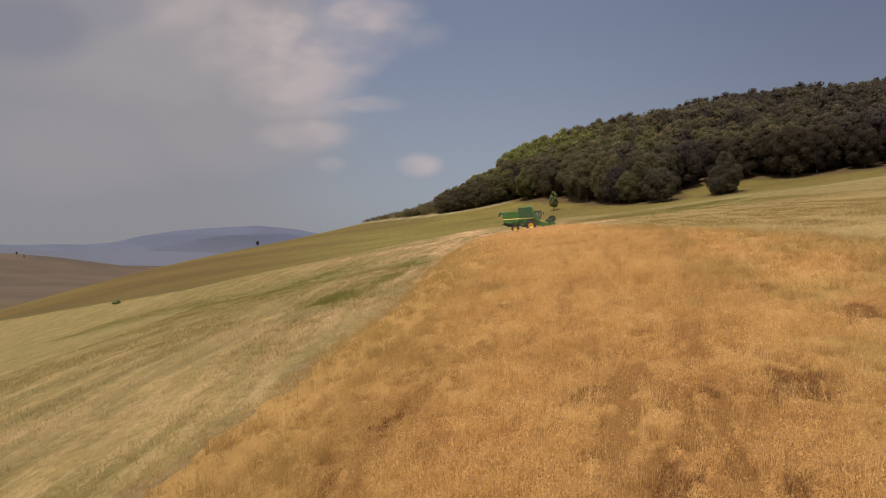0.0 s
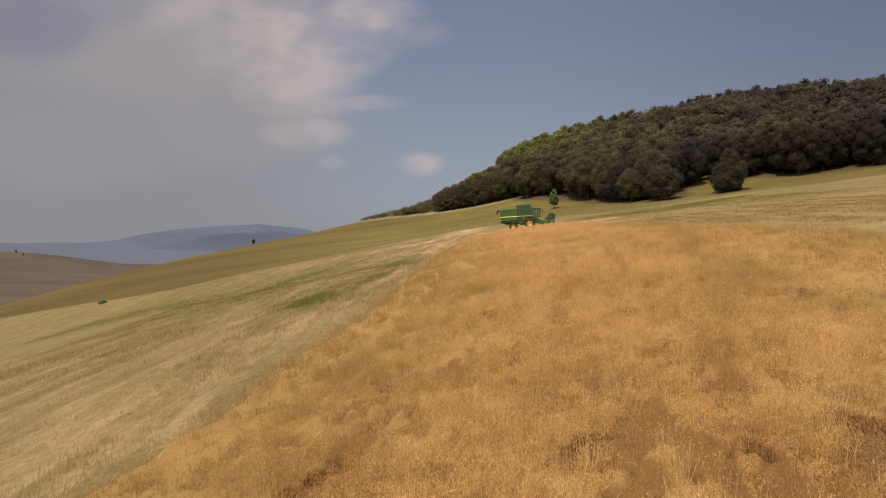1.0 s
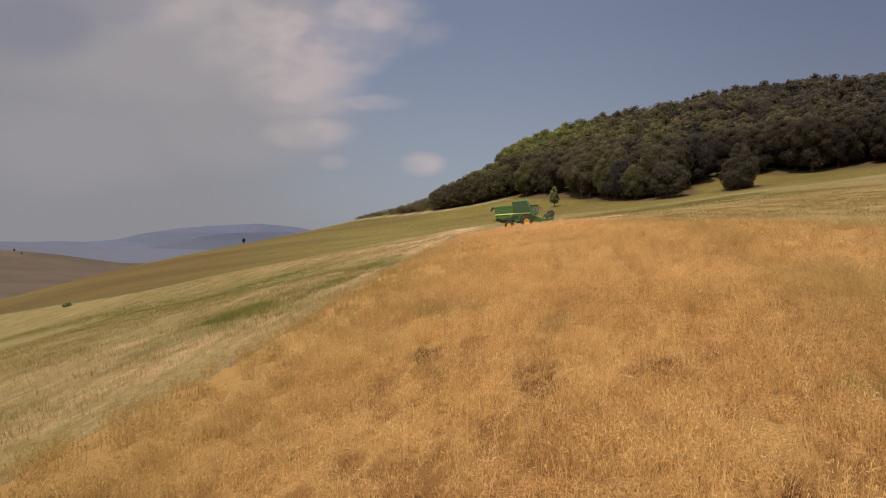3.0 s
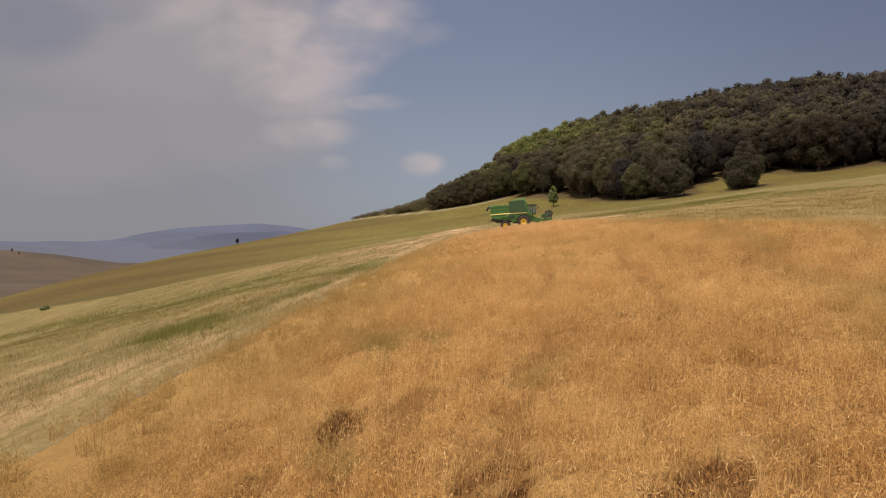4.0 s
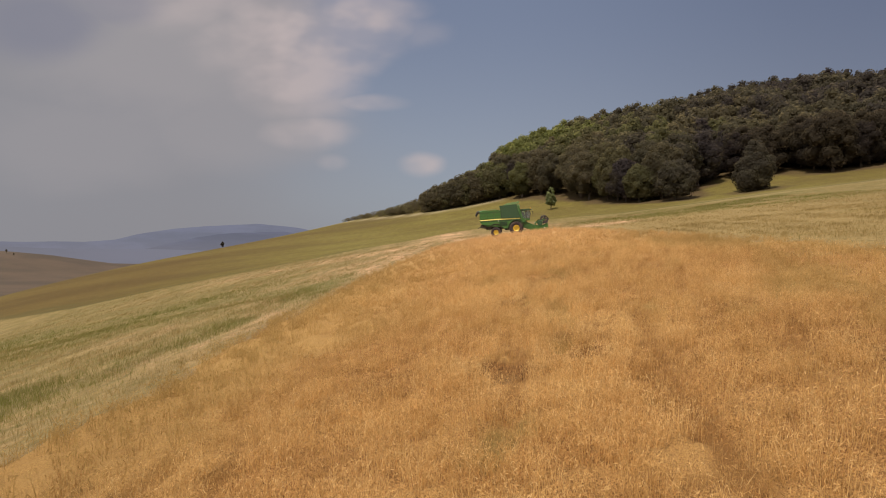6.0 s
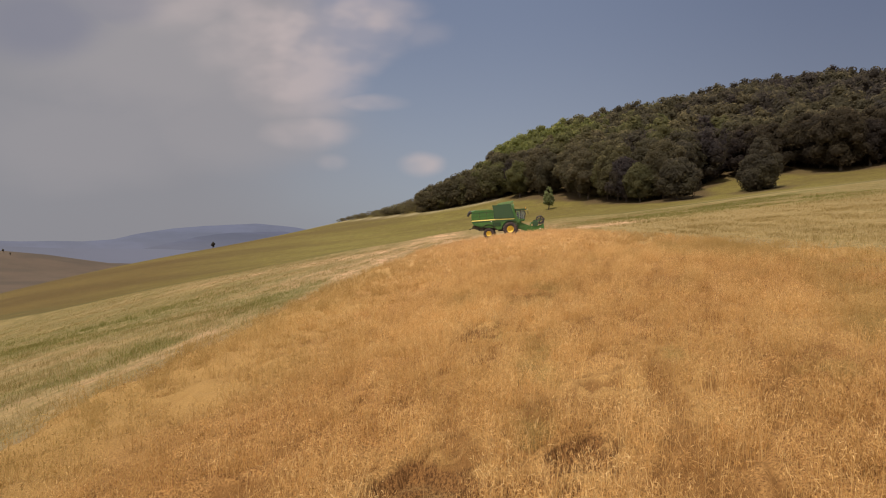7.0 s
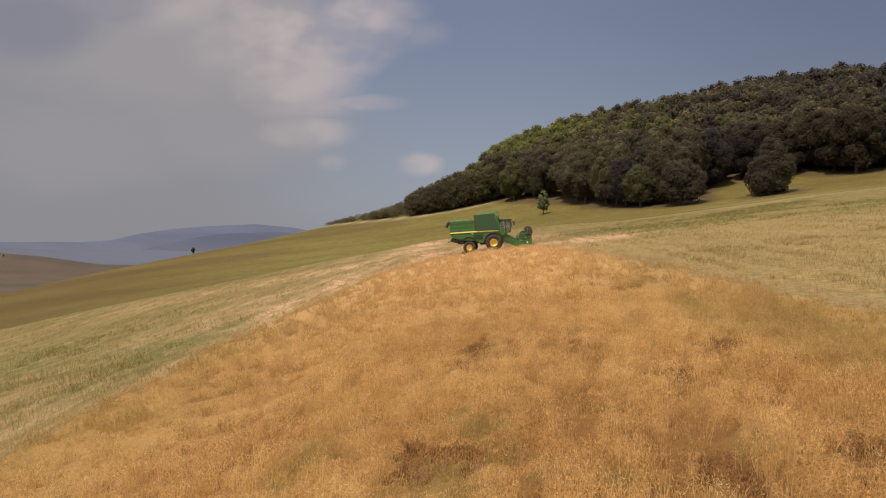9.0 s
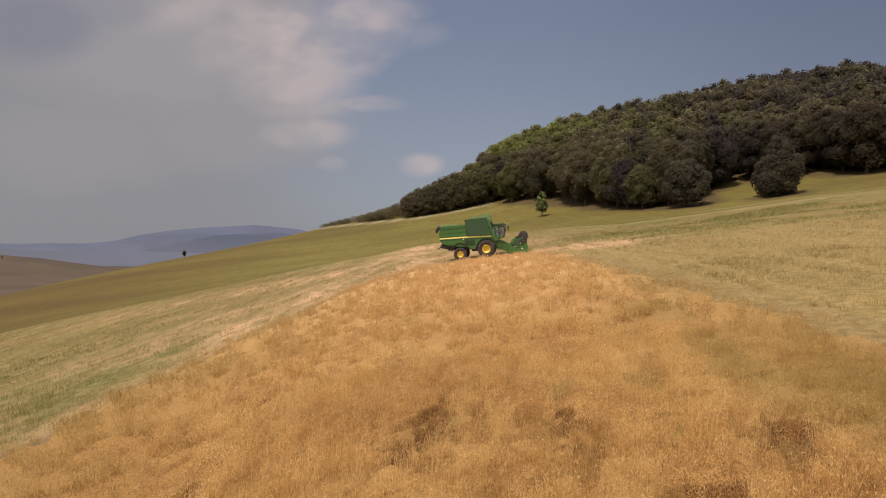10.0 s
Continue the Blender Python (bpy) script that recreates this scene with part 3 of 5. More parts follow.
# ---- distant hills, far behind everything ----
def backdrop(name, dist, base, crest, colour, label):
    n = 420
    az = np.linspace(-1.2, 1.2, n)
    top = crest(np.tan(az)) * dist
    x, y = np.tan(az) * dist, np.full(n, dist)
    v = np.concatenate([np.stack([x, y - 60, np.full(n, base)], 1), np.stack([x, y, top], 1), np.stack([x, y + 80, top - 40], 1)])
    i = np.arange(n - 1)
    f = np.concatenate([np.stack([i, i + 1, i + n + 1, i + n], 1), np.stack([i + n, i + n + 1, i + 2 * n + 1, i + 2 * n], 1)])
    ob = new(name, mesh_of(name, v, f, {"rise": np.concatenate([np.full(n, base), top, top - 40]) / dist}, True))
    # the hills glow by themselves, in colours that already hold the haze
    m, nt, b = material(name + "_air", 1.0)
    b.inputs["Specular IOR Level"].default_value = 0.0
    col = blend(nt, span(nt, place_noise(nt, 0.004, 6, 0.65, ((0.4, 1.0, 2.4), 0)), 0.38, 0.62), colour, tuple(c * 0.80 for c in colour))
    # haze put into the colour, thicker towards the foot
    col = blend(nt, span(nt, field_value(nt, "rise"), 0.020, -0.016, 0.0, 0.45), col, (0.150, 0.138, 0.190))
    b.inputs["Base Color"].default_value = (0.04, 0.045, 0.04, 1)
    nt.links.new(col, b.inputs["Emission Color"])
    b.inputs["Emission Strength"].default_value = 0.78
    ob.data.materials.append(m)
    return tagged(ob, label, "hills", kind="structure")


# skylines: slope over the horizon by the tangent of the bearing
RANGE = ((-1.2, 0.004), (-0.66, 0.004), (-0.6, 0.004), (-0.55, 0.009), (-0.51, 0.018), (-0.45, 0.027), (-0.39, 0.0335), (-0.31, 0.0365), (-0.24, 0.031), (-0.15, 0.014), (0, 0.004))
RIDGE = ((-1.2, -0.025), (-0.55, -0.017), (-0.49, -0.006), (-0.45, 0.005), (-0.415, 0.0126), (-0.35, 0.022), (-0.262, 0.024), (-0.2, 0.015), (0, -0.005))


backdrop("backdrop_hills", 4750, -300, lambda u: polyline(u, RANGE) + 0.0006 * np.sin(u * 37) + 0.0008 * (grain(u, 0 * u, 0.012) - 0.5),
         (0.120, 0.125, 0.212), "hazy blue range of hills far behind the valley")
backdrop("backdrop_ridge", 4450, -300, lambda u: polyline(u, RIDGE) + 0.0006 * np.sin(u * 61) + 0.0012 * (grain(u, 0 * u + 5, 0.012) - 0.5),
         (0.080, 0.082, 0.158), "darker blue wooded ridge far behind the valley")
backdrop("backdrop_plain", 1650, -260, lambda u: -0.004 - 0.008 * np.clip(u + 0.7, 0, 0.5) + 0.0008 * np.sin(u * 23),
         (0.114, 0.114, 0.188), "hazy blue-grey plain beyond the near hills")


# ---- trees ----
def small_ball(steps):
    """Triangles of a unit ball, (n, 3, 3): the 20 faces, each cut in four at every step."""
    g = (1 + 5 ** 0.5) / 2
    p = np.array([(-1, g, 0), (1, g, 0), (-1, -g, 0), (1, -g, 0), (0, -1, g), (0, 1, g), (0, -1, -g), (0, 1, -g), (g, 0, -1), (g, 0, 1), (-g, 0, -1), (-g, 0, 1)], float)
    f = np.array([(0, 11, 5), (0, 5, 1), (0, 1, 7), (0, 7, 10), (0, 10, 11), (1, 5, 9), (5, 11, 4), (11, 10, 2), (10, 7, 6), (7, 1, 8),
                  (3, 9, 4), (3, 4, 2), (3, 2, 6), (3, 6, 8), (3, 8, 9), (4, 9, 5), (2, 4, 11), (6, 2, 10), (8, 6, 7), (9, 8, 1)])
    t = p[f]
    for k in range(steps):
        a, b, c = t[:, 0], t[:, 1], t[:, 2]
        ab, bc, ca = (a + b) / 2, (b + c) / 2, (c + a) / 2
        t = np.concatenate([np.stack(q, 1) for q in ((a, ab, ca), (ab, b, bc), (ca, bc, c), (ab, bc, ca))])
    return t / np.linalg.norm(t, axis=2, keepdims=True)


def leaf_cloud(rs, lobes, count, size, steps=1):
    """Small bent leaf clumps strewn over the skins of the lobes: verts, quads."""
    w = np.array([l[3] ** 2 for l in lobes])
    pick = rs.choice(len(lobes), count, p=w / w.sum())
    L = np.array(lobes)[pick]
    d = rs.normal(size=(count, 3))
    d[:, 2] = d[:, 2] * 0.9 + 0.25
    d /= np.linalg.norm(d, axis=1)[:, None]
    r = L[:, 3] * (0.86 + 0.20 * rs.rand(count) ** 0.8)
    p = L[:, :3] + d * r[:, None] * np.array([1, 1, 0.85])
    n = d + rs.normal(size=(count, 3)) * 0.30
    n /= np.linalg.norm(n, axis=1)[:, None]
    t = np.cross(n, rs.normal(size=(count, 3)))
    t /= np.linalg.norm(t, axis=1)[:, None]
    s = np.cross(n, t)
    a = size * (0.55 + 0.9 * rs.rand(count))[:, None]
    q = np.stack([p - t * a - s * a * 0.6, p + t * a - s * a * 0.6, p + s * a * 0.9 + n * a * 0.25], 1).reshape(-1, 3)
    # a closed ball in each lump stands in for inner leaves and hides dark gaps
    inner = np.concatenate([(small_ball(steps) * np.array([1, 1, 0.85]) * l[3] * 0.70 + np.array(l[:3])).reshape(-1, 3) for l in lobes])
    q = np.concatenate([q, inner])
    return q, np.arange(len(q)).reshape(-1, 3)


def lobes_of(rs, tall, wide, low, n, cone=0.0):
    """Lumps of a broad crown: x, y, z, radius."""
    out = []
    for k in range(n):
        a, h = k * 2.4 + rs.rand(), (k + 0.5) / n
        girth = math.sin(math.pi * (0.16 + 0.74 * h)) ** 0.8
        rr = wide * 0.70 * girth * (0.60 + 0.40 * rs.rand())
        r = wide * (0.20 + 0.17 * rs.rand()) * (1.08 - 0.30 * h)
        rr, r = rr * (1 - cone * h), r * (1 - cone * h)
        out.append((math.cos(a) * rr, math.sin(a) * rr, low + r * 0.7 + (tall - low - r * 1.4) * h, r))
    if cone < 0.5:
        out.append((0, 0, low + (tall - low) * (0.56 - 0.3 * cone), wide * (0.72 - 0.2 * cone)))
    return out


def trunk_mesh(bm, rs, tall, r, limbs):
    """A tapered, slightly bent trunk with limbs."""
    def limb(a, b, ra, rb, n=6):
        rings = []
        ax = (b - a).normalized()
        t = ax.orthogonal().normalized()
        s = ax.cross(t)
        for k in range(3):
            f = k / 2
            c = a.lerp(b, f) + Vector(rs.normal(size=3) * 0.06 * (k == 1)) * (b - a).length
            q = ra + (rb - ra) * f
            rings.append([bm.verts.new(c + (t * math.cos(w) + s * math.sin(w)) * q) for w in (2 * math.pi * i / n for i in range(n))])
        for p, q in zip(rings, rings[1:]):
            for i in range(n):
                bm.faces.new((p[i], p[(i + 1) % n], q[(i + 1) % n], q[i]))
        bm.faces.new(rings[-1])
    top = Vector((0.1 * r, 0, tall * 0.72))
    limb(Vector((0, 0, -0.6)), top, r, r * 0.35, 8)
    for k in range(limbs):
        a = k * 2.4
        z0 = tall * (0.22 + 0.4 * k / limbs)
        limb(Vector((0, 0, z0)), Vector((math.cos(a) * tall * 0.24, math.sin(a) * tall * 0.24, z0 + tall * 0.22)), r * 0.4, r * 0.12, 5)


def make_tree(name, seed, tall, wide, low, n_lobes, leaves, size, label, limbs=6, leaf=None, cone=0.0):
    rs = np.random.RandomState(seed)
    root = new(name)
    bm = bmesh.new()
    trunk_mesh(bm, rs, tall, 0.022 * tall + 0.03, limbs)
    part("trunk", bm, BARK, root, "grey-brown trunk with spreading limbs")
    v, f = leaf_cloud(rs, lobes_of(rs, tall, wide, low, n_lobes, cone), leaves, size)
    me = mesh_of("crown", v, f)
    me.materials.append(leaf or LEAF)
    crown = new("crown", me)
    crown.parent = root
    return tagged(root, label, "tree")


def make_woods():
    rs = np.random.RandomState(3)
    kinds = [make_tree("oak_tree", 11 + k, tall, wide, 0.7, 34, 7600, 0.22, "broad dark green oak at the edge of the wood")
             for k, (tall, wide) in enumerate(((13.0, 6.2), (11.5, 5.8), (14.5, 6.8), (9.5, 5.2)))]
    # same tree with the darkened leaves, for the wood's dim east side
    kinds.append(make_tree("hornbeam_tree", 18, 12.5, 6.0, 0.7, 34, 7600, 0.22, "dense tree at the wood edge, leaves darkened for the dim side", leaf=DIM_LEAF))
    kinds.append(make_tree("linden_tree", 19, 12.0, 6.0, 0.7, 34, 7600, 0.22, "bright green linden at the edge of the wood", leaf=FRESH))
    kinds.append(make_tree("oak_tree", 23, 13.5, 6.2, 1.2, 34, 7000, 0.22, "dark oak with a bare trunk at the edge of the wood"))
    step = 6.4
    gx, gy = np.meshgrid(np.arange(-70, 300, step), np.arange(125, 420, step))
    x = gx.ravel() + (rs.rand(gx.size) - 0.5) * 4.2
    y = gy.ravel() + (rs.rand(gx.size) - 0.5) * 4.2
    ex, ey = rs.uniform(-36, 40, 900), rs.uniform(255, 400, 900)
    past = behind_crest(ex, ey) - 7 * smooth(0, -45, ex)
    lip = 2 - 6 * smooth(-10, 16, ex)
    ex, ey = ex[(past > lip) & (past < 14)], ey[(past > lip) & (past < 14)]
    x, y = np.append(x, ex), np.append(y, ey)
    main = inside(x, y, WOOD)
    d = behind_crest(x, y)
    strip = (d > 3 - 6 * smooth(-10, 16, x)) & (d < 34 - 18 * smooth(30, 14, x)) & (x > -36) & (x < 45)
    depth = edge_distance(x, y, WOOD)
    # only the slope that faces the field, up to a little past its brow
    strip &= (d > 2 + 7 * smooth(0, -45, x) - 6 * smooth(-10, 16, x))
    keep = (main & (x < 14 + 0.78 * y) & (y < 330 - 0.25 * np.maximum(0, x - 60)) & (depth > 1.0)) | (strip & ~main)
    front = keep & (main & (depth < 13) & (x < 150) & (y < 260))
    used, pick = set(), np.random.RandomState(8)
    for px, py in zip(x[front], y[front]):
        # eastward trees take the darkened leaves
        k = rs.randint(4) if rs.rand() > 1.0 * smooth(72, 96, px) else 4
        k = 5 if rs.rand() < 0.3 * smooth(190, 225, py) * smooth(70, 50, px) else k
        k = 6 if px < 53 and pick.rand() < 0.65 else k
        s = 0.85 + 0.35 * rs.rand()
        m = Matrix.Translation((px, py, float(height(px, py)) - 0.2)) @ Matrix.Rotation(rs.rand() * 6.28, 4, "Z") @ Matrix.Diagonal((s, s, s, 1))
        if k not in used:
            used.add(k)
            kinds[k].matrix_basis = m
            tagged(kinds[k], group="oaks at the edge of the wood")
        else:
            copy = copy_thing(kinds[k], m)
            copy.scale = (s, s, s)
    for k, kind in enumerate(kinds):
        if k not in used:
            for ob in [*kind.children, kind]:
                bpy.data.objects.remove(ob)
    # the rest of the wood, uncounted
    back = keep & ~front
    V, F, T, n, stems = [], [], [], 0, []
    models = []
    for k in range(6):
        r2 = np.random.RandomState(40 + k)
        tall, wide = 12.0 + 2.5 * r2.rand(), 5.8 + 1.4 * r2.rand()
        v, f = leaf_cloud(r2, lobes_of(r2, tall, wide, 1.5, 13), 1050, 0.39, 0)
        # only the upper crowns are built; lower leaves are hidden from the camera
        seen = v.reshape(-1, 3, 3)[:, :, 2].mean(1) > 0.42 * tall
        models.append((v[np.repeat(seen, 3)], f[:seen.sum()]))
    r2 = np.random.RandomState(60)
    whole = [leaf_cloud(r2, lobes_of(r2, 11.0 + 2 * r2.rand(), 6.0, 0.3, 14), 1700, 0.32, 0) for k in range(3)]
    for px, py, dd, deep in zip(x[back], y[back], d[back], depth[back] * main[back]):
        v, f = models[rs.randint(6)]
        if deep < 9 and px < 40:
            v, f = whole[rs.randint(3)]
        a, s = rs.rand() * 6.28, 0.8 + 0.4 * rs.rand()
        low = px < -1
        if low or px < 14:
            s *= 0.75
        if low:
            v, f = v[:1500], f[:500]
        s *= 1.03 + 0.09 * smooth(105, 165, px) if px > 20 else 1.0
        s *= 0.34 + 0.18 * smooth(-46, -5, px) + 0.34 * smooth(-6, 6, px) + 0.18 * smooth(8, 24, px)
        c, sn = math.cos(a) * s, math.sin(a) * s
        q = np.stack([v[:, 0] * c - v[:, 1] * sn + px, v[:, 0] * sn + v[:, 1] * c + py, v[:, 2] * s + float(height(px, py)) - (0.3 if low else 0)], 1)
        V.append(q)
        F.append(f + n)
        # tone lighter on the west brow, darkened eastward for the view's dim edge
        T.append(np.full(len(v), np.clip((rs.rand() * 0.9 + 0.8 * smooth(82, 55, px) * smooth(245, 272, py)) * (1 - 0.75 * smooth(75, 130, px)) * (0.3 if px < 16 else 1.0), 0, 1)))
        n += len(v)
        stems.append((px, py, float(height(px, py)), s))
    # the belt of smaller trees that runs from the corner of the wood down along the crest
    for k in range(190):
        px = rs.uniform(-39, 26) if k < 110 else rs.uniform(-2, 26)
        py = polyline(px, BELT) + 13 * rs.rand() ** 1.6
        v, f = whole[rs.randint(3)]
        s = polyline(px, BELT_TALL) * (0.85 + 0.3 * rs.rand()) / 12.0
        if s < 0.45:
            v, f = v[:1800], f[:600]
        a = rs.rand() * 6.28
        broad = 1.7 if s < 0.36 else 1.1
        c, sn = math.cos(a) * s * broad, math.sin(a) * s * broad
        V.append(np.stack([v[:, 0] * c - v[:, 1] * sn + px, v[:, 0] * sn + v[:, 1] * c + py, v[:, 2] * s + float(height(px, py)) - 0.2], 1))
        F.append(f + n)
        stems.append((px, py, float(height(px, py)), s))
        T.append(np.full(len(v), 0.3 + 0.5 * rs.rand() + 0.2 * (px > 20)))
        n += len(v)
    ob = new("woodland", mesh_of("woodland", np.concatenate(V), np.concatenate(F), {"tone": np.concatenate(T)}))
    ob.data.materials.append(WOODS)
    st = np.array(stems)
    ring = [(math.cos(k * 1.257), math.sin(k * 1.257)) for k in range(5)]
    low = np.stack([np.stack([st[:, 0] + c * 0.24 * st[:, 3], st[:, 1] + q * 0.24 * st[:, 3], st[:, 2] - 0.4], 1) for c, q in ring], 1)
    top = np.stack([np.stack([st[:, 0] + c * 0.10 * st[:, 3], st[:, 1] + q * 0.10 * st[:, 3], st[:, 2] + 8.0 * st[:, 3]], 1) for c, q in ring], 1)
    first = np.arange(len(st))[:, None] * 10
    quad = np.array([[k, (k + 1) % 5, 5 + (k + 1) % 5, 5 + k] for k in range(5)])
    trunks = new("trunks", mesh_of("trunks", np.concatenate([low, top], 1).reshape(-1, 3), (first[:, :, None] + quad[None]).reshape(-1, 4)))
    trunks.data.materials.append(BARK)
    trunks.parent = ob
    tagged(trunks, "grey-brown trunks in the shade of the wood", kind="stuff")
    tagged(ob, "dense dark green deciduous wood covering the hillside", "woods", kind="stuff")
    lone = make_tree("oak_tree", 91, 11.4, 6.1, -0.4, 38, 8600, 0.21, "", 6, LEAF, 0.45)
    lone.matrix_basis = pose(72.9, 157.0, float(height(72.9, 157.0)) - 0.1, 0, 0, 57)
    tagged(lone, "broad oak with low boughs standing free before the wood", "tree", "lone trees")
    small = make_tree("young_tree", 77, 6.4, 2.7, 1.1, 20, 1500, 0.16, "small young tree alone on the meadow", 4, YOUNG, 0.62)
    small.matrix_basis = pose(34.3, 191.5, float(height(34.3, 191.5)) - 0.05)
    left = make_tree("hawthorn_tree", 78, 3.0, 0.75, 1.0, 5, 800, 0.18, "small leaning thorn tree on the crest of the meadow", 3)
    left.matrix_basis = pose(-79, 250, float(height(-79, 250)) - 0.05, 0, 14, 0)
    for fx, fy, fs in ((-960, 1120, 3.0), (-905, 1090, 2.2), (-800, 1120, 2.6), (-772, 1100, 2.0), (-1010, 1060, 2.4)):
        far = copy_thing(left, pose(fx, fy, float(height(fx, fy)) - 0.3))
        far.scale = (fs, fs, fs)
        tagged(far, "dark bush on the far brown hill", "bush", "bushes on the far hill")
    shrub = make_tree("shrub", 79, 0.42, 0.85, 0.05, 9, 900, 0.13, "low dark shrub at the field edge", 3, YOUNG)
    shrub.matrix_basis = pose(-66.4, 120, float(height(-66.4, 120)) - 0.05)
    tagged(shrub, "", "shrub")


make_woods()


# ---- the combine harvester ----
GREEN = plain("green_paint", (0.040, 0.132, 0.026), 0.28, dust=0.14, scale=4.0, coat=0.3)
DARK_GREEN = plain("tank_panel", (0.022, 0.064, 0.023), 0.5, dust=0.08, scale=5.0)
PALE_GREEN = plain("pale_green_paint", (0.13, 0.24, 0.085), 0.5, dust=0.45, scale=2.0)
YELLOW = plain("yellow_paint", (0.78, 0.53, 0.04), 0.4, dust=0.25, coat=0.2)
LEMON = plain("yellow_stripe", (0.92, 0.80, 0.22), 0.4, dust=0.1)
RUBBER = plain("tyre_rubber", (0.040, 0.026, 0.026), 0.9, dust=0.55, scale=2.5, dust_colour=(0.16, 0.095, 0.07))
BLACK = plain("black_parts", (0.022, 0.020, 0.020), 0.6, dust=0.3)
STEEL = plain("worn_steel", (0.42, 0.40, 0.37), 0.38, 0.9, dust=0.35)
REEL = plain("reel_paint", (0.030, 0.022, 0.024), 0.6, dust=0.08)
CHAFF = plain("straw_chaff", (0.50, 0.33, 0.15), 0.9, dust=0.3, scale=5)


def glass_material():
    m, nt, b = material("cab_glass", 0.06)
    b.inputs["Base Color"].default_value = (0.52, 0.57, 0.57, 1)
    b.inputs["Transmission Weight"].default_value = 0.85
    b.inputs["IOR"].default_value = 1.3
    return m


def lamp_material():
    m, nt, b = material("lamp_lens", 0.2)
    nt.links.new(blend(nt, span(nt, place_noise(nt, 40, local=True), 0.3, 0.7), (0.82, 0.80, 0.72), (0.66, 0.64, 0.58)), b.inputs["Base Color"])
    return m


GLASS, LENS = glass_material(), lamp_material()


def box(bm, x0, x1, y0, y1, z0, z1, bevel=0.0):
    r = bmesh.ops.create_cube(bm, size=1.0, matrix=Matrix.Translation(((x0 + x1) / 2, (y0 + y1) / 2, (z0 + z1) / 2)) @ Matrix.Diagonal((x1 - x0, y1 - y0, z1 - z0, 1)))
    if bevel:
        edges = {e for v in r["verts"] for e in v.link_edges}
        bmesh.ops.bevel(bm, geom=list(edges), offset=bevel, segments=2, affect="EDGES")
    return bm


def prism(bm, ring, y0, y1, bevel=0.0):
    """A plate or hull: a ring of (x, z) drawn out from y0 to y1."""
    a = [bm.verts.new((x, y0, z)) for x, z in ring]
    b = [bm.verts.new((x, y1, z)) for x, z in ring]
    n, faces = len(ring), []
    faces.append(bm.faces.new(a))
    faces.append(bm.faces.new(b[::-1]))
    for i in range(n):
        faces.append(bm.faces.new((a[i], b[i], b[(i + 1) % n], a[(i + 1) % n])))
    bmesh.ops.recalc_face_normals(bm, faces=faces)
    if bevel:
        bmesh.ops.bevel(bm, geom=list({e for f in faces[:2] for e in f.edges}), offset=bevel, segments=2, affect="EDGES")
    return bm


def tube(bm, a, b, r, n=12, r2=None):
    a, b = Vector(a), Vector(b)
    m = Matrix.Translation((a + b) / 2) @ (b - a).to_track_quat("Z", "Y").to_matrix().to_4x4()
    bmesh.ops.create_cone(bm, cap_ends=True, segments=n, radius1=r, radius2=r if r2 is None else r2, depth=(b - a).length, matrix=m)
    return bm


def lathe(bm, profile, n=32):
    """Turn a profile of (radius, y) about the y axis."""
    rings = [[bm.verts.new((r * math.cos(t), y, r * math.sin(t))) for t in (2 * math.pi * k / n for k in range(n))] for r, y in profile]
    for p, q in zip(rings, rings[1:]):
        for k in range(n):
            bm.faces.new((p[k], p[(k + 1) % n], q[(k + 1) % n], q[k]))
    bmesh.ops.recalc_face_normals(bm, faces=bm.faces[:])
    return bm


def bm_new():
    return bmesh.new()


def make_wheel(parent, x, y, r, w, out, lugs):
    """A wheel about the y axis: lugged tyre, yellow dished rim and hub. out: -1 or 1, the side that its dish faces."""
    hub = part("wheel", lathe(bm_new(), ((0.0, 0.10 * out), (0.16, 0.10 * out), (0.18, 0.04 * out), (0.2, -0.16 * out), (0.0, -0.16 * out)), 16), YELLOW, parent, at=pose(x, y, r))
    k = r * 0.47
    h = w / 2
    tyre = lathe(bm_new(), ((k, -h * 0.8), (r * 0.72, -h), (r * 0.90, -h * 0.96), (r * 0.965, -h * 0.7), (r * 0.975, 0), (r * 0.965, h * 0.7), (r * 0.90, h * 0.96), (r * 0.72, h), (k, h * 0.8), (k, -h * 0.8)), 40)
    for i in range(lugs):
        for s in (-1, 1):
            a = 2 * math.pi * (i + 0.25 * s) / lugs
            m = Matrix.Rotation(-a, 4, "Y") @ Matrix.Translation((r * 0.975, s * h * 0.48, 0)) @ Matrix.Rotation(s * 0.6, 4, "X")
            bmesh.ops.create_cube(tyre, size=1.0, matrix=m @ Matrix.Diagonal((r * 0.06, h * 1.05, r * 0.055, 1)))
    part("tyre", tyre, RUBBER, hub, "dusty black lugged tyre")
    rim = lathe(bm_new(), ((k * 1.02, h * 0.82 * out), (k * 0.94, h * 0.84 * out), (k * 0.90, h * 0.5 * out), (k * 0.6, h * 0.22 * out), (k * 0.35, h * 0.3 * out), (0.18, h * 0.3 * out), (0.18, h * 0.1 * out)), 32)
    part("rim", rim, YELLOW, hub, "yellow dished rim")
    for i in range(8):
        a = i * math.pi / 4
        part("bolt", tube(bm_new(), (0.26 * math.cos(a) * r, h * 0.24 * out, 0.26 * math.sin(a) * r), (0.26 * math.cos(a) * r, (h * 0.24 + 0.05) * out, 0.26 * math.sin(a) * r), 0.022, 6), STEEL, hub)
    return hub


def arch(cx, cz, r, a0, a1, n=10):
    return [(cx + r * math.cos(radians(a0 + (a1 - a0) * k / n)), cz + r * math.sin(radians(a0 + (a1 - a0) * k / n))) for k in range(n + 1)]


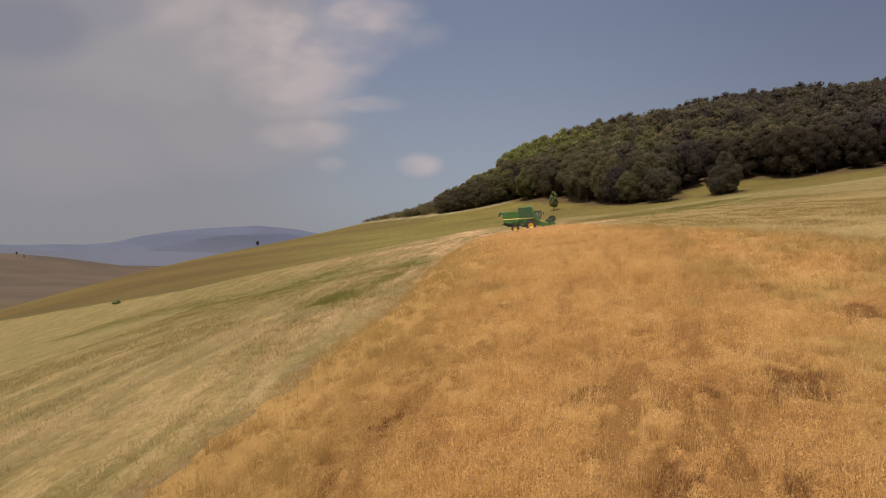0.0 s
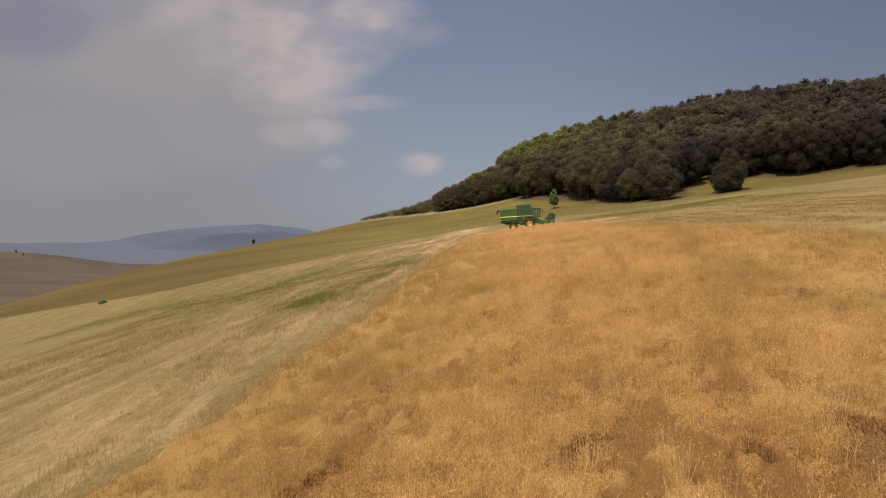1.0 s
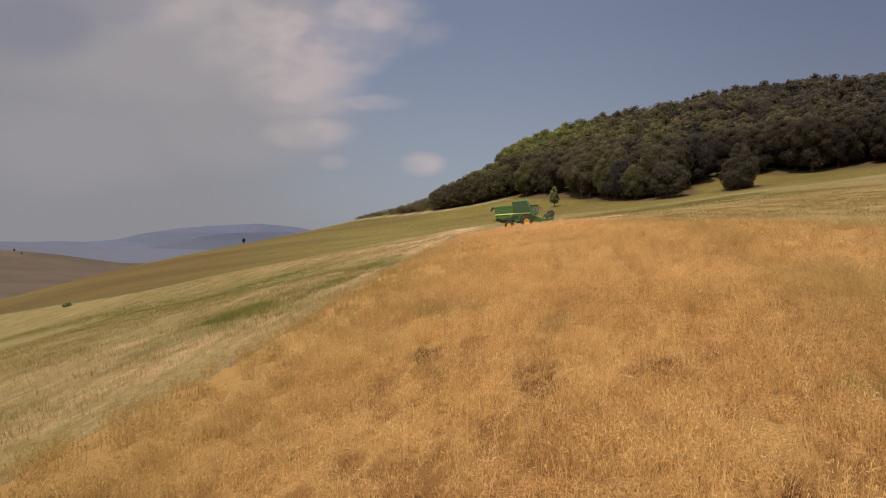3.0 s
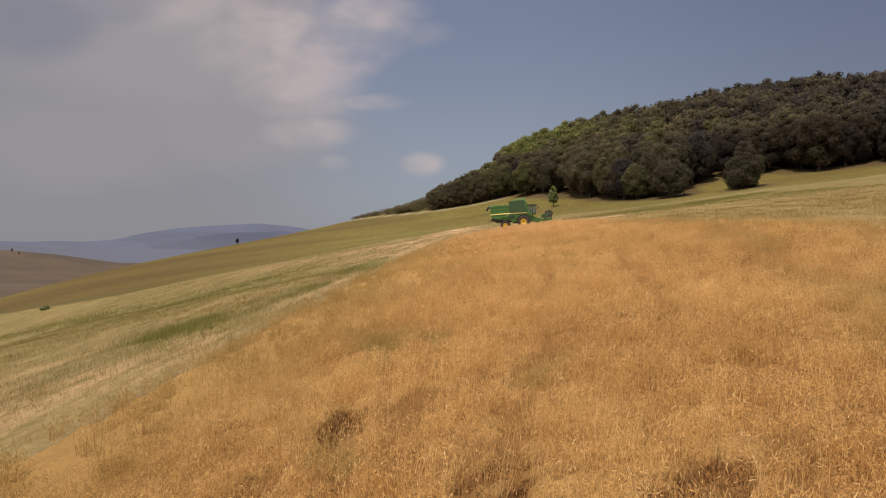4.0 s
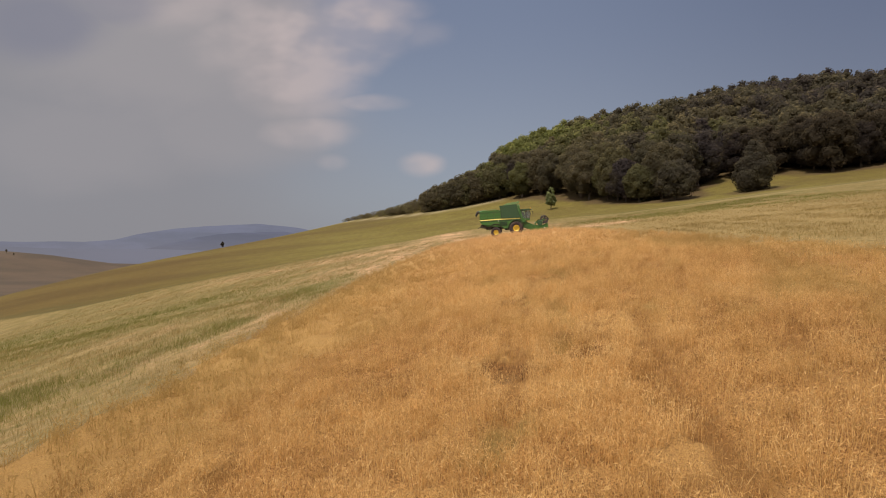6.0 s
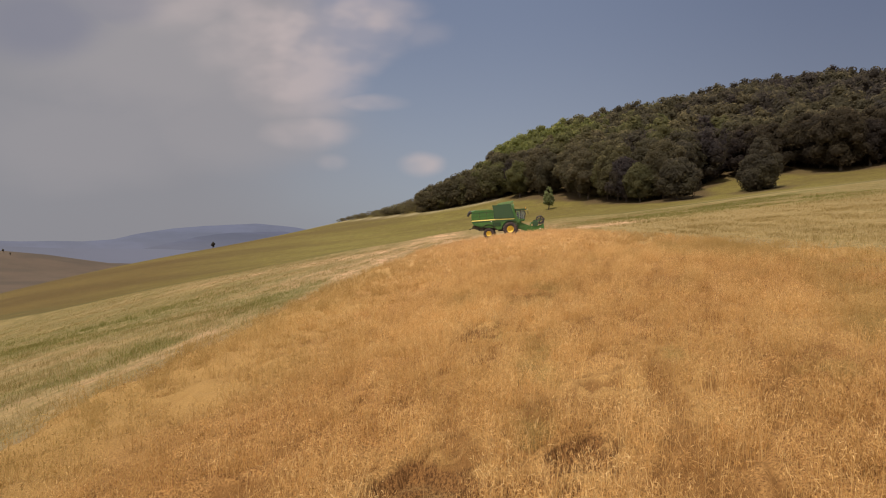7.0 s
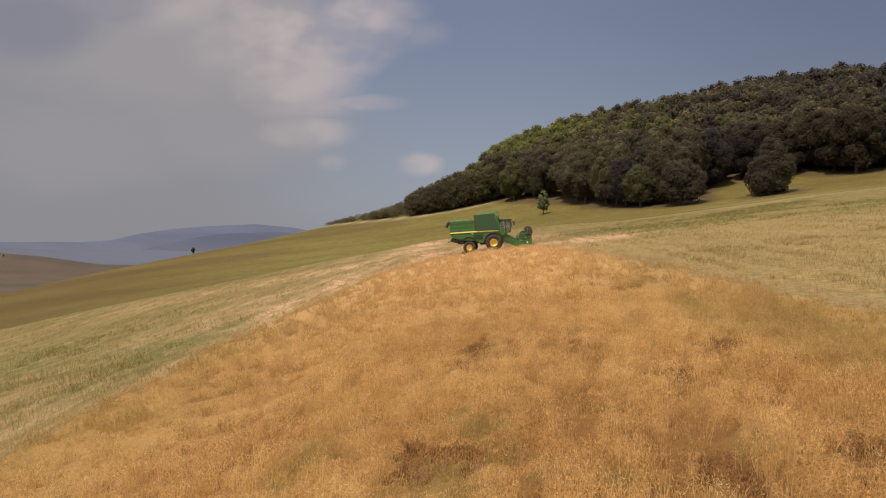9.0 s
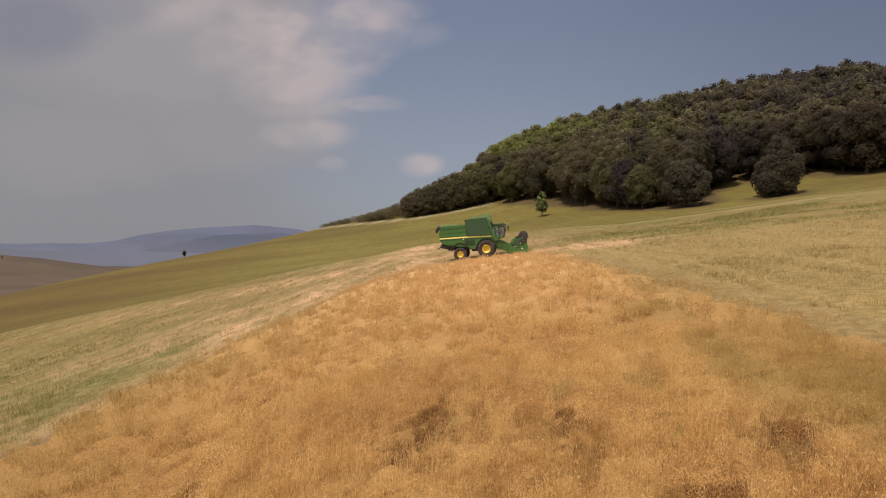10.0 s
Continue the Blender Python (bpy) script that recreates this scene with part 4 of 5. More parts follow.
def make_combine():
    root = new("combine_harvester")
    ax, rx = 0.0, -2.95
    # hull and side panels with wheel arches
    part("body", prism(bm_new(), ((-4.75, 1.75), (-5.15, 2.25), (-5.12, 3.40), (-4.95, 3.56), (-2.5, 3.66), (0.7, 3.3), (0.95, 2.2), (0.95, 1.3), (-1.3, 1.15), (-4.2, 1.45)), -1.38, 1.38, 0.05), GREEN, root, "dusty green painted hull")
    ring = [(-5.22, 2.40), (-5.10, 2.05), (-4.86, 1.75), (-3.98, 1.62)] + arch(rx, 0.78, 1.02, 128, 40, 8) + [(-1.75, 1.02), (-1.25, 1.02)] + arch(ax, 0.95, 1.18, 172, 62, 10) + [(0.95, 2.20), (0.88, 2.38)]
    for s in (-1, 1):
        y0, y1 = (-1.50, -1.42) if s < 0 else (1.42, 1.50)
        shield = part("side_shield", prism(bm_new(), ring, y0, y1), GREEN, root, "green lower side panel with wheel arches")
        upper = [(-5.20, 2.47), (-5.14, 3.38), (-4.98, 3.55), (-2.14, 3.64), (-2.10, 2.47)]
        part("side_panel", prism(bm_new(), upper, y0, y1, 0.03), GREEN, root, "green rear engine side panel")
        part("stripe", prism(bm_new(), ((-5.15, 2.29), (-5.15, 2.42), (-2.5, 2.45), (0.62, 2.39), (0.62, 2.27), (-2.5, 2.31)), s * 1.505, s * 1.53), LEMON, shield, "narrow yellow stripe")
        part("tank_side", prism(bm_new(), ((-2.02, 2.47), (0.72, 2.42), (0.42, 3.45), (0.24, 4.38), (-2.26, 4.30), (-2.06, 3.3)), s * 1.50, s * 1.60, 0.03), DARK_GREEN, root, "dark green grain tank side")
        part("handle", box(bm_new(), -2.56, -2.44, s * 1.60 - 0.02, s * 1.60 + 0.02, 2.10, 2.22, 0.01), LENS, shield, "small pale latch")
        part("rear_lamp", box(bm_new(), -5.2, -5.1, s * 1.25 - 0.1, s * 1.25 + 0.1, 2.55, 2.75, 0.02), plain("red_lens", (0.35, 0.02, 0.015), 0.3), root, "red rear lamp")
        part("seam", box(bm_new(), -2.10, -2.03, s * 1.505 - 0.02, s * 1.505 + 0.02, 1.75, 3.60), BLACK, root, "dark seam between the side panels")
        part("belt", prism(bm_new(), ((-5.08, 2.14), (-5.10, 2.24), (0.66, 2.22), (0.70, 2.10)), s * 1.505, s * 1.52), DARK_GREEN, shield, "dark green band under the stripe")
        part("crease", prism(bm_new(), ((-5.12, 2.92), (-5.13, 3.00), (-2.14, 3.06), (-2.14, 2.98)), s * 1.505, s * 1.53, 0.01), GREEN, root)
        for gx in (-4.05, -3.1):
            part("panel_gap", box(bm_new(), gx - 0.018, gx + 0.018, s * 1.505 - 0.012, s * 1.505 + 0.012, 2.50, 3.50), BLACK, root)
        part("front_guard", prism(bm_new(), ((0.30, 4.18), (0.52, 4.10), (0.84, 2.95), (1.22, 2.20), (1.42, 1.80), (0.98, 1.74), (0.74, 2.40)), s * 1.44, s * 1.50, 0.02), GREEN, root, "sloping green guard before the tank")
        part("sill", prism(bm_new(), ((-5.16, 3.36), (-5.14, 3.42), (-2.14, 3.50), (-2.14, 3.44)), s * 1.505, s * 1.535), DARK_GREEN, root, "dark green rim along the panel top")
        part("handrail", tube(tube(tube(bm_new(), (0.82, s * 1.56, 2.05), (0.92, s * 1.56, 3.25), 0.028, 6), (0.92, s * 1.56, 3.25), (1.30, s * 1.50, 3.28), 0.028, 6), (1.30, s * 1.50, 3.28), (1.34, s * 1.56, 2.05), 0.028, 6), PALE_GREEN, root, "pale green handrail by the cab")
        # added slatted panel, only for the darker tone between the wheels
        vent = part("vent", box(bm_new(), -2.35, -1.25, s * 1.51 - 0.02, s * 1.51 + 0.02, 1.45, 2.02, 0.02), DARK_GREEN, shield, "dark green slatted panel added between the wheels")
        for k in range(6):
            part("slat", box(bm_new(), -2.32, -1.28, s * 1.53 - 0.02, s * 1.53 + 0.02, 1.49 + 0.09 * k, 1.52 + 0.09 * k), DARK_GREEN, vent)
        # black strips added in the arches, in place of the shade there
        for wx, wz, wr in ((rx, 0.78, 1.00), (ax, 0.95, 1.16)):
            part("arch_liner", prism(bm_new(), arch(wx, wz, wr, 175, 20, 12) + arch(wx, wz, wr - 0.12, 20, 175, 12), s * 1.02, s * 1.40), BLACK, root)
        rail = bm_new()
        for a, b in (((-4.9, 3.78), (-2.9, 3.86)), ((-4.9, 3.55), (-4.9, 3.78)), ((-3.9, 3.58), (-3.9, 3.82)), ((-2.9, 3.6), (-2.9, 3.86))):
            tube(rail, (a[0], s * 1.30, a[1]), (b[0], s * 1.30, b[1]), 0.02, 6)
        part("roof_rail", rail, PALE_GREEN, root)
    tank = bm_new()
    prism(tank, ((-2.10, 3.5), (0.45, 3.4), (0.20, 4.36), (-2.22, 4.28)), -1.52, 1.52)
    part("grain_tank", tank, DARK_GREEN, root, "dark green grain tank with opened covers")
    for s in (-1, 1):
        part("tank_cover", prism(bm_new(), ((-1.75, 4.34), (-1.1, 4.60), (0.05, 4.72), (0.52, 4.78), (0.58, 4.62), (0.10, 4.42)), s * 0.85, s * 1.5), PALE_GREEN, root, "pale green opened tank cover")
    part("tank_front", prism(bm_new(), ((0.20, 4.36), (0.50, 4.46), (0.66, 4.05), (0.50, 3.70), (0.45, 3.40)), -1.45, 1.45), PALE_GREEN, root, "pale green tank front panel")
    part("engine_deck", box(bm_new(), -4.8, -2.3, -1.15, 1.15, 3.55, 3.72, 0.04), GREEN, root)
    # cab: floor, pillars, panes and roof
    part("cab_floor", prism(bm_new(), ((0.72, 1.95), (2.0, 2.02), (2.02, 2.22), (0.74, 2.32)), -0.95, 0.95, 0.03), GREEN, root, "green cab floor")
    for s in (-1, 1):
        y0, y1 = s * 0.95 - 0.035, s * 0.95 + 0.035
        for ring in (((0.74, 2.3), (0.84, 2.3), (0.84, 3.40), (0.74, 3.40)), ((1.42, 2.26), (1.50, 2.26), (1.50, 3.40), (1.42, 3.40)), ((1.9, 2.2), (1.98, 2.2), (2.16, 2.95), (1.98, 3.40), (1.90, 3.40), (2.06, 2.95))):
            part("cab_pillar", prism(bm_new(), ring, y0, y1), BLACK, root)
        for ring in (((0.84, 2.3), (1.42, 2.27), (1.42, 3.40), (0.84, 3.40)), ((1.50, 2.26), (1.9, 2.22), (2.06, 2.95), (1.90, 3.40), (1.50, 3.40))):
            part("side_window", prism(bm_new(), ring, s * 0.94 - 0.01, s * 0.94 + 0.01), GLASS, root, "tinted cab side window")
        arm = tube(bm_new(), (2.05, s * 0.98, 3.25), (2.45, s * 1.5, 3.2), 0.02, 6)
        box(arm, 2.42, 2.50, s * 1.5 - 0.12, s * 1.5 + 0.12, 2.8, 3.25, 0.02)
        part("mirror", arm, BLACK, root, "black mirror on an arm")
    part("windscreen", prism(bm_new(), ((1.92, 2.2), (1.95, 2.2), (2.13, 2.95), (1.95, 3.40), (1.92, 3.40), (2.09, 2.95)), -0.92, 0.92), GLASS, root, "curved tinted windscreen")
    part("rear_window", box(bm_new(), 0.73, 0.76, -0.92, 0.92, 2.75, 3.38), GLASS, root, "tinted rear cab window")
    part("rear_wall", box(bm_new(), 0.70, 0.77, -0.92, 0.92, 2.30, 2.75), BLACK, root)
    console = box(bm_new(), 1.15, 1.55, -0.62, -0.36, 2.35, 2.85, 0.04)
    tube(console, (1.75, 0, 2.3), (1.62, 0, 2.85), 0.04, 8)
    tube(console, (1.60, 0, 2.83), (1.64, 0, 2.87), 0.2, 16)
    part("console", console, BLACK, root, "steering column and side console")
    part("driver_seat", box(box(bm_new(), 1.0, 1.45, -0.28, 0.28, 2.4, 2.75, 0.05), 0.95, 1.1, -0.28, 0.28, 2.7, 3.35, 0.05), BLACK, root, "empty black seat in the cab")
    roof = part("cab_roof", prism(bm_new(), ((0.62, 3.40), (2.12, 3.42), (2.34, 3.46), (2.34, 3.55), (2.08, 3.62), (0.7, 3.62)), -1.05, 1.05, 0.04), DARK_GREEN, root, "dark green cab roof with lamps")
    for y in (-0.85, -0.5, 0.5, 0.85):
        part("work_lamp", box(bm_new(), 2.28, 2.38, y - 0.09, y + 0.09, 3.44, 3.55, 0.02), LENS, roof, "pale work lamp")
    part("beacon", tube(bm_new(), (2.15, -0.85, 3.61), (2.15, -0.85, 3.75), 0.06, 10, 0.045), plain("amber_lens", (0.75, 0.32, 0.02), 0.3), roof, "amber beacon")
    part("step_platform", box(bm_new(), 0.7, 1.9, 0.95, 1.6, 1.92, 2.0, 0.01), BLACK, root)
    ladder = bm_new()
    for x in (1.0, 1.5):
        tube(ladder, (x, 1.62, 0.5), (x, 1.55, 2.9), 0.025, 6)
    for z in (0.6, 0.9, 1.2, 1.5, 1.8):
        tube(ladder, (1.0, 1.6, z), (1.5, 1.6, z), 0.025, 6)
    part("ladder", ladder, BLACK, root, "black cab ladder")
    # unloading auger folded back on the far side, its spout behind the hull
    auger = part("unloading_auger", tube(bm_new(), (0.3, 1.66, 3.36), (-5.45, 1.60, 3.60), 0.19, 14), GREEN, root, "green unloading auger folded to the rear")
    part("spout", tube(tube(bm_new(), (-5.40, 1.60, 3.60), (-5.75, 1.60, 3.50), 0.22, 12), (-5.68, 1.60, 3.55), (-6.0, 1.60, 3.0), 0.2, 12, 0.15), BLACK, auger, "black rubber spout")
    # chassis
    chassis = bm_new()
    tube(chassis, (ax, -1.5, 0.95), (ax, 1.5, 0.95), 0.2, 12)
    tube(chassis, (rx, -1.3, 0.74), (rx, 1.3, 0.74), 0.12, 12)
    box(chassis, -1.7, 0.9, -1.1, 1.1, 0.75, 1.4, 0.05)
    box(chassis, -4.4, -1.5, -0.9, 0.9, 0.95, 1.6, 0.05)
    part("chassis", chassis, BLACK, root, "dark chassis and axles")
    part("straw_chopper", prism(bm_new(), ((-5.25, 1.35), (-5.05, 1.75), (-4.2, 1.70), (-3.95, 1.25), (-4.5, 1.12)), -1.15, 1.15, 0.03), BLACK, root, "dark straw chopper at the rear")
    part("tailboard", prism(bm_new(), ((-5.30, 1.38), (-5.62, 1.22), (-5.60, 1.16), (-5.25, 1.30)), -1.2, 1.2), BLACK, root)
    for s in (-1, 1):
        make_wheel(root, ax, s * 1.62, 0.96, 0.72, s, 18)
        make_wheel(root, rx, s * 1.45, 0.74, 0.50, s, 16)
    # feeder house
    part("feeder_house", prism(bm_new(), ((0.7, 1.05), (0.8, 1.85), (1.4, 1.78), (2.75, 1.15), (2.75, 0.45), (2.4, 0.42)), -0.72, 0.72, 0.03), GREEN, root, "green feeder house")
    # header
    W = 3.35
    header = part("header", prism(bm_new(), ((2.70, 0.35), (2.62, 1.55), (2.74, 1.60), (2.84, 0.50), (3.5, 0.28), (4.35, 0.22), (4.35, 0.17), (3.4, 0.18)), -W, W), GREEN, root, "green cutting header trough")
    for s in (-1, 1):
        y0, y1 = s * W - 0.05, s * W + 0.05
        part("end_plate", prism(bm_new(), ((2.50, 0.35), (2.50, 0.92), (2.90, 1.12), (3.6, 1.02), (4.2, 1.18), (4.30, 1.45), (4.42, 1.42), (4.45, 0.7), (4.52, 0.42), (4.4, 0.22), (3.3, 0.16)), y0, y1, 0.02), GREEN, header, "green header end plate")
        part("divider", tube(bm_new(), (4.35, s * W, 0.42), (4.78, s * W, 0.20), 0.11, 8, 0.03), GREEN, header)
        part("drive_cover", lathe(bm_new(), ((0.0, 0.10 * s), (0.34, 0.10 * s), (0.38, 0.04 * s), (0.38, 0.0)), 20), DARK_GREEN, header, "round dark drive cover", at=pose(3.35, s * (W + 0.06), 1.55))
        part("marker_lamp", box(bm_new(), 3.85, 4.0, s * (W + 0.09) - 0.03, s * (W + 0.09) + 0.03, 0.80, 0.94, 0.01), LENS, header, "pale round marker lamp")
        part("reel_arm", prism(bm_new(), ((2.62, 1.42), (2.72, 1.58), (4.02, 2.08), (4.08, 1.95)), s * (W - 0.16) - 0.05, s * (W - 0.16) + 0.05), GREEN, header)
    auger = tube(bm_new(), (3.1, -W + 0.1, 0.62), (3.1, W - 0.1, 0.62), 0.17, 14)
    turns = 64
    for k in range(turns):
        f0, f1 = k / turns, (k + 1) / turns
        ring = []
        for f, r in ((f0, 0.17), (f0, 0.30), (f1, 0.30), (f1, 0.17)):
            y = -W + 0.15 + (2 * W - 0.3) * f
            a = 2 * math.pi * 7 * f * (1 if f0 < 0.5 else -1)
            ring.append(auger.verts.new((3.1 + r * math.cos(a), y, 0.62 + r * math.sin(a))))
        auger.faces.new(ring)
    part("table_auger", auger, STEEL, header, "steel table auger")
    cx, cz, rr = 4.02, 1.98, 0.54
    reel = part("reel", tube(bm_new(), (cx, -W + 0.12, cz), (cx, W - 0.12, cz), 0.07, 10), REEL, root, "dark pick-up reel raised over the table")
    for y in (-W + 0.18, -W / 3, W / 3, W - 0.18):
        spider = bm_new()
        for k in range(6):
            a = k * math.pi / 3 + 0.2
            tube(spider, (cx, y, cz), (cx + rr * math.cos(a), y, cz + rr * math.sin(a)), 0.045, 6)
            b = a + math.pi / 3
            tube(spider, (cx + rr * math.cos(a), y, cz + rr * math.sin(a)), (cx + rr * math.cos(b), y, cz + rr * math.sin(b)), 0.045, 6)
        part("spider", spider, REEL, reel)
    for k in range(6):
        a = k * math.pi / 3 + 0.2
        bx, bz = cx + rr * math.cos(a), cz + rr * math.sin(a)
        bat = tube(bm_new(), (bx, -W + 0.12, bz), (bx, W - 0.12, bz), 0.035, 6)
        for j in range(24):
            y = -W + 0.2 + j * (2 * W - 0.4) / 23
            tube(bat, (bx, y, bz), (bx + 0.04, y, bz - 0.16), 0.006, 3)
        part("bat", bat, REEL, reel, "dark reel bat with tines")
    knife = bm_new()
    for j in range(88):
        y = -W + 0.08 + j * (2 * W - 0.16) / 87
        prism(knife, ((4.34, 0.18), (4.46, 0.20), (4.34, 0.22)), y - 0.02, y + 0.02)
    part("knife", knife, STEEL, header, "steel cutter bar fingers")
    chaff = bm_new()
    for j in range(60):
        x, y = 2.9 + 1.3 * random.random(), -W + 0.2 + (2 * W - 0.4) * random.random()
        box(chaff, x - 0.12, x + 0.12, y - 0.03, y + 0.03, 0.40, 0.46 + 0.3 * random.random())
    part("cut_crop", chaff, CHAFF, header, "cut straw lying in the header")
    tagged(root, "dusty green combine harvester with yellow wheel rims at the crop", "combine harvester")
    # set it on the slope by its four wheels
    yaw = radians(-9.0)
    ox, oy = 15.15, 113.4
    fx, fy = math.cos(yaw), math.sin(yaw)
    g = lambda a, s: Vector((ox + fx * a - fy * s, oy + fy * a + fx * s, float(height(ox + fx * a - fy * s, oy + fy * a + fx * s))))
    ahead = ((g(ax, -1.6) + g(ax, 1.6)) - (g(rx, -1.45) + g(rx, 1.45))).normalized()
    side = (g(ax, 1.6) - g(ax, -1.6)).normalized()
    up = ahead.cross(side).normalized()
    side = up.cross(ahead)
    m = Matrix((ahead, side, up)).transposed().to_4x4()
    m.translation = (g(ax, -1.6) + g(ax, 1.6)) / 2 - Vector((0, 0, 0.05))
    root.matrix_basis = m
    # the hull, turned nose down apart from the wheels to look level in the view
    level = Matrix.Translation((ax, 0, 0.95)) @ Matrix.Rotation(radians(4.2), 4, "Y") @ Matrix.Translation((-ax, 0, -0.95))
    for ob in root.children:
        if not ob.name.startswith("wheel"):
            ob.matrix_basis = level @ ob.matrix_basis


make_combine()


# ---- standing crop ----
def strokes(x, y, z, tall, lean, wide, rs, awns=0, grainy=1.0, az=None):
    """Stalks from arrays: a thin tapering stem, and as many spikelets about its upper part."""
    n = len(x)
    az, face = rs.rand(n) * 6.283 if az is None else az, rs.rand(n) * 6.283
    dx, dy = np.cos(az) * lean * tall, np.sin(az) * lean * tall
    cx, cy = np.cos(face) * wide, np.sin(face) * wide
    base, top = np.stack([x, y, z], 1), np.stack([x + dx, y + dy, z + tall], 1)
    side = np.stack([cx, cy, np.zeros(n)], 1)
    if not awns:
        v = np.stack([base - side, base + side, top], 1).reshape(-1, 3)
        return v, np.arange(3 * n).reshape(-1, 3)
    low = base + (top - base) * 0.40
    tri = [np.stack([low - side, low + side, top], 1)]
    # a dry leaf that arches from the stem and hangs
    a, out = az + rs.normal(size=n) * 1.2, (0.05 + 0.10 * rs.rand(n)) * grainy
    knee = base + (top - base) * (0.50 + 0.38 * rs.rand(n))[:, None]
    tip = knee + np.stack([np.cos(a) * out, np.sin(a) * out, out * (1.6 - 2.6 * rs.rand(n))], 1)
    w = np.stack([-np.sin(a), np.cos(a), rs.normal(size=n) * 0.7], 1) * wide * 0.68
    tri.append(np.stack([knee - w, knee + w, tip], 1))
    for k in range(awns):
        # each spikelet hangs on a hair off the stem, its tip drooping or spread
        a = az + rs.normal(size=n) * 1.6
        out = 0.012 + 0.070 * rs.rand(n)
        root = base + (top - base) * (0.66 + 0.36 * rs.rand(n))[:, None] + np.stack([np.cos(a) * out, np.sin(a) * out, -0.4 * out], 1)
        long = (0.026 + 0.034 * rs.rand(n)) * grainy
        turn = a + rs.normal(size=n) * 0.9
        ax = np.stack([np.cos(turn) * 0.55, np.sin(turn) * 0.55, rs.normal(size=n) * 1.1 - 0.2], 1)
        ax *= (long / np.linalg.norm(ax, axis=1))[:, None]
        w = np.cross(ax, rs.normal(size=(n, 3)))
        w *= (0.092 * long / np.linalg.norm(w, axis=1))[:, None]
        tri.append(np.stack([root - w, root + w, root + ax], 1))
    v = np.stack(tri, 1).reshape(-1, 3)
    return v, np.arange(len(v)).reshape(-1, 3)


def clumps(rs, x0, x1, y0, y1, density, per=15, spread=0.075):
    """Stalks in bunches: x, y, the way each leans, and its bunch's own number."""
    n = int((x1 - x0) * (y1 - y0) * density / per)
    cx, cy, own = x0 + rs.rand(n) * (x1 - x0), y0 + rs.rand(n) * (y1 - y0), rs.rand(n)
    ox, oy = rs.normal(size=(2, n * per)) * spread
    return np.repeat(cx, per) + ox, np.repeat(cy, per) + oy, np.arctan2(oy, ox) + rs.normal(size=n * per) * 0.7, np.repeat(own, per)


def rim_of(x, y):
    """1 at the olive margins, 0 mid-crop; partly the view's dark corners as colour."""
    wob = (grain(x, y, 4.0) - 0.5) * 4 + (grain(x, y, 1.2) - 0.5) * 1.5
    return np.clip(1 - smooth(0.8, 8.5, x - polyline(y, CROP_L) + wob) * smooth(-0.3, 7.5, polyline(y, CROP_R) - x + wob), 0, 1)


def lane(y):
    """x of the middle of the strip that the camera flies over."""
    return -2.9 + 0.26 * y


def near_path(x, y):
    """1 on the finely built strip along the camera's path, fading to 0 beside and beyond it."""
    return smooth(6.8, 3.0, np.abs(x - lane(y)) + 2.0 * (grain(x, y, 2.5) - 0.5)) * smooth(5, 11, y) * smooth(66, 58, y)


def canopy(x, y, inn):
    """Height of the ears over the ground: lumps of three sizes, lower at the margins."""
    lump = 0.10 * (grain(x, y, 1.7) - 0.5) + 0.08 * (grain(x, y + 3, 0.85) - 0.5) + 0.12 * (grain(x + 6, y, 0.42) - 0.5)
    return (0.74 + lump) * smooth(-0.4, 1.9, inn) * (0.30 + 0.70 * smooth(0.0, 5.5, polyline(y, CROP_R) - x))


def crop_values(x, y, gap, tuft=0.5):
    return {"tuft": np.zeros_like(x) + tuft, "thin": gap, "pit": pits(x, y), "green": green_spots(x, y), "rim": rim_of(x, y), "far_pale": smooth(55, 105, y + 8 * (grain(x, y, 5.0) - 0.5))}


def crop_body(x, y, sink):
    """The matted stems and leaves under the ears, falling to the soil in the pits."""
    inn, gap = crop_depth(x, y), gaps(x, y)
    top = canopy(x, y, inn)
    fine = 0.13 * (grain(x, y, 0.24) - 0.5) + 0.10 * (grain(x + 3, y, 0.13) - 0.5)
    z = height(x, y) + np.maximum((top - 0.33 + fine * smooth(0.1, 0.5, top)) * (1 - 0.28 * gap - 0.57 * pits(x, y)), -0.05) - 0.25 * smooth(0.1, -0.4, inn) - sink
    # hollows between the tufts join the darkened gaps, in place of their shade
    return z, inn, crop_values(x, y, np.clip(gap + 0.5 * smooth(0.45, 0.15, grain(x + 6, y, 0.42)), 0, 1))


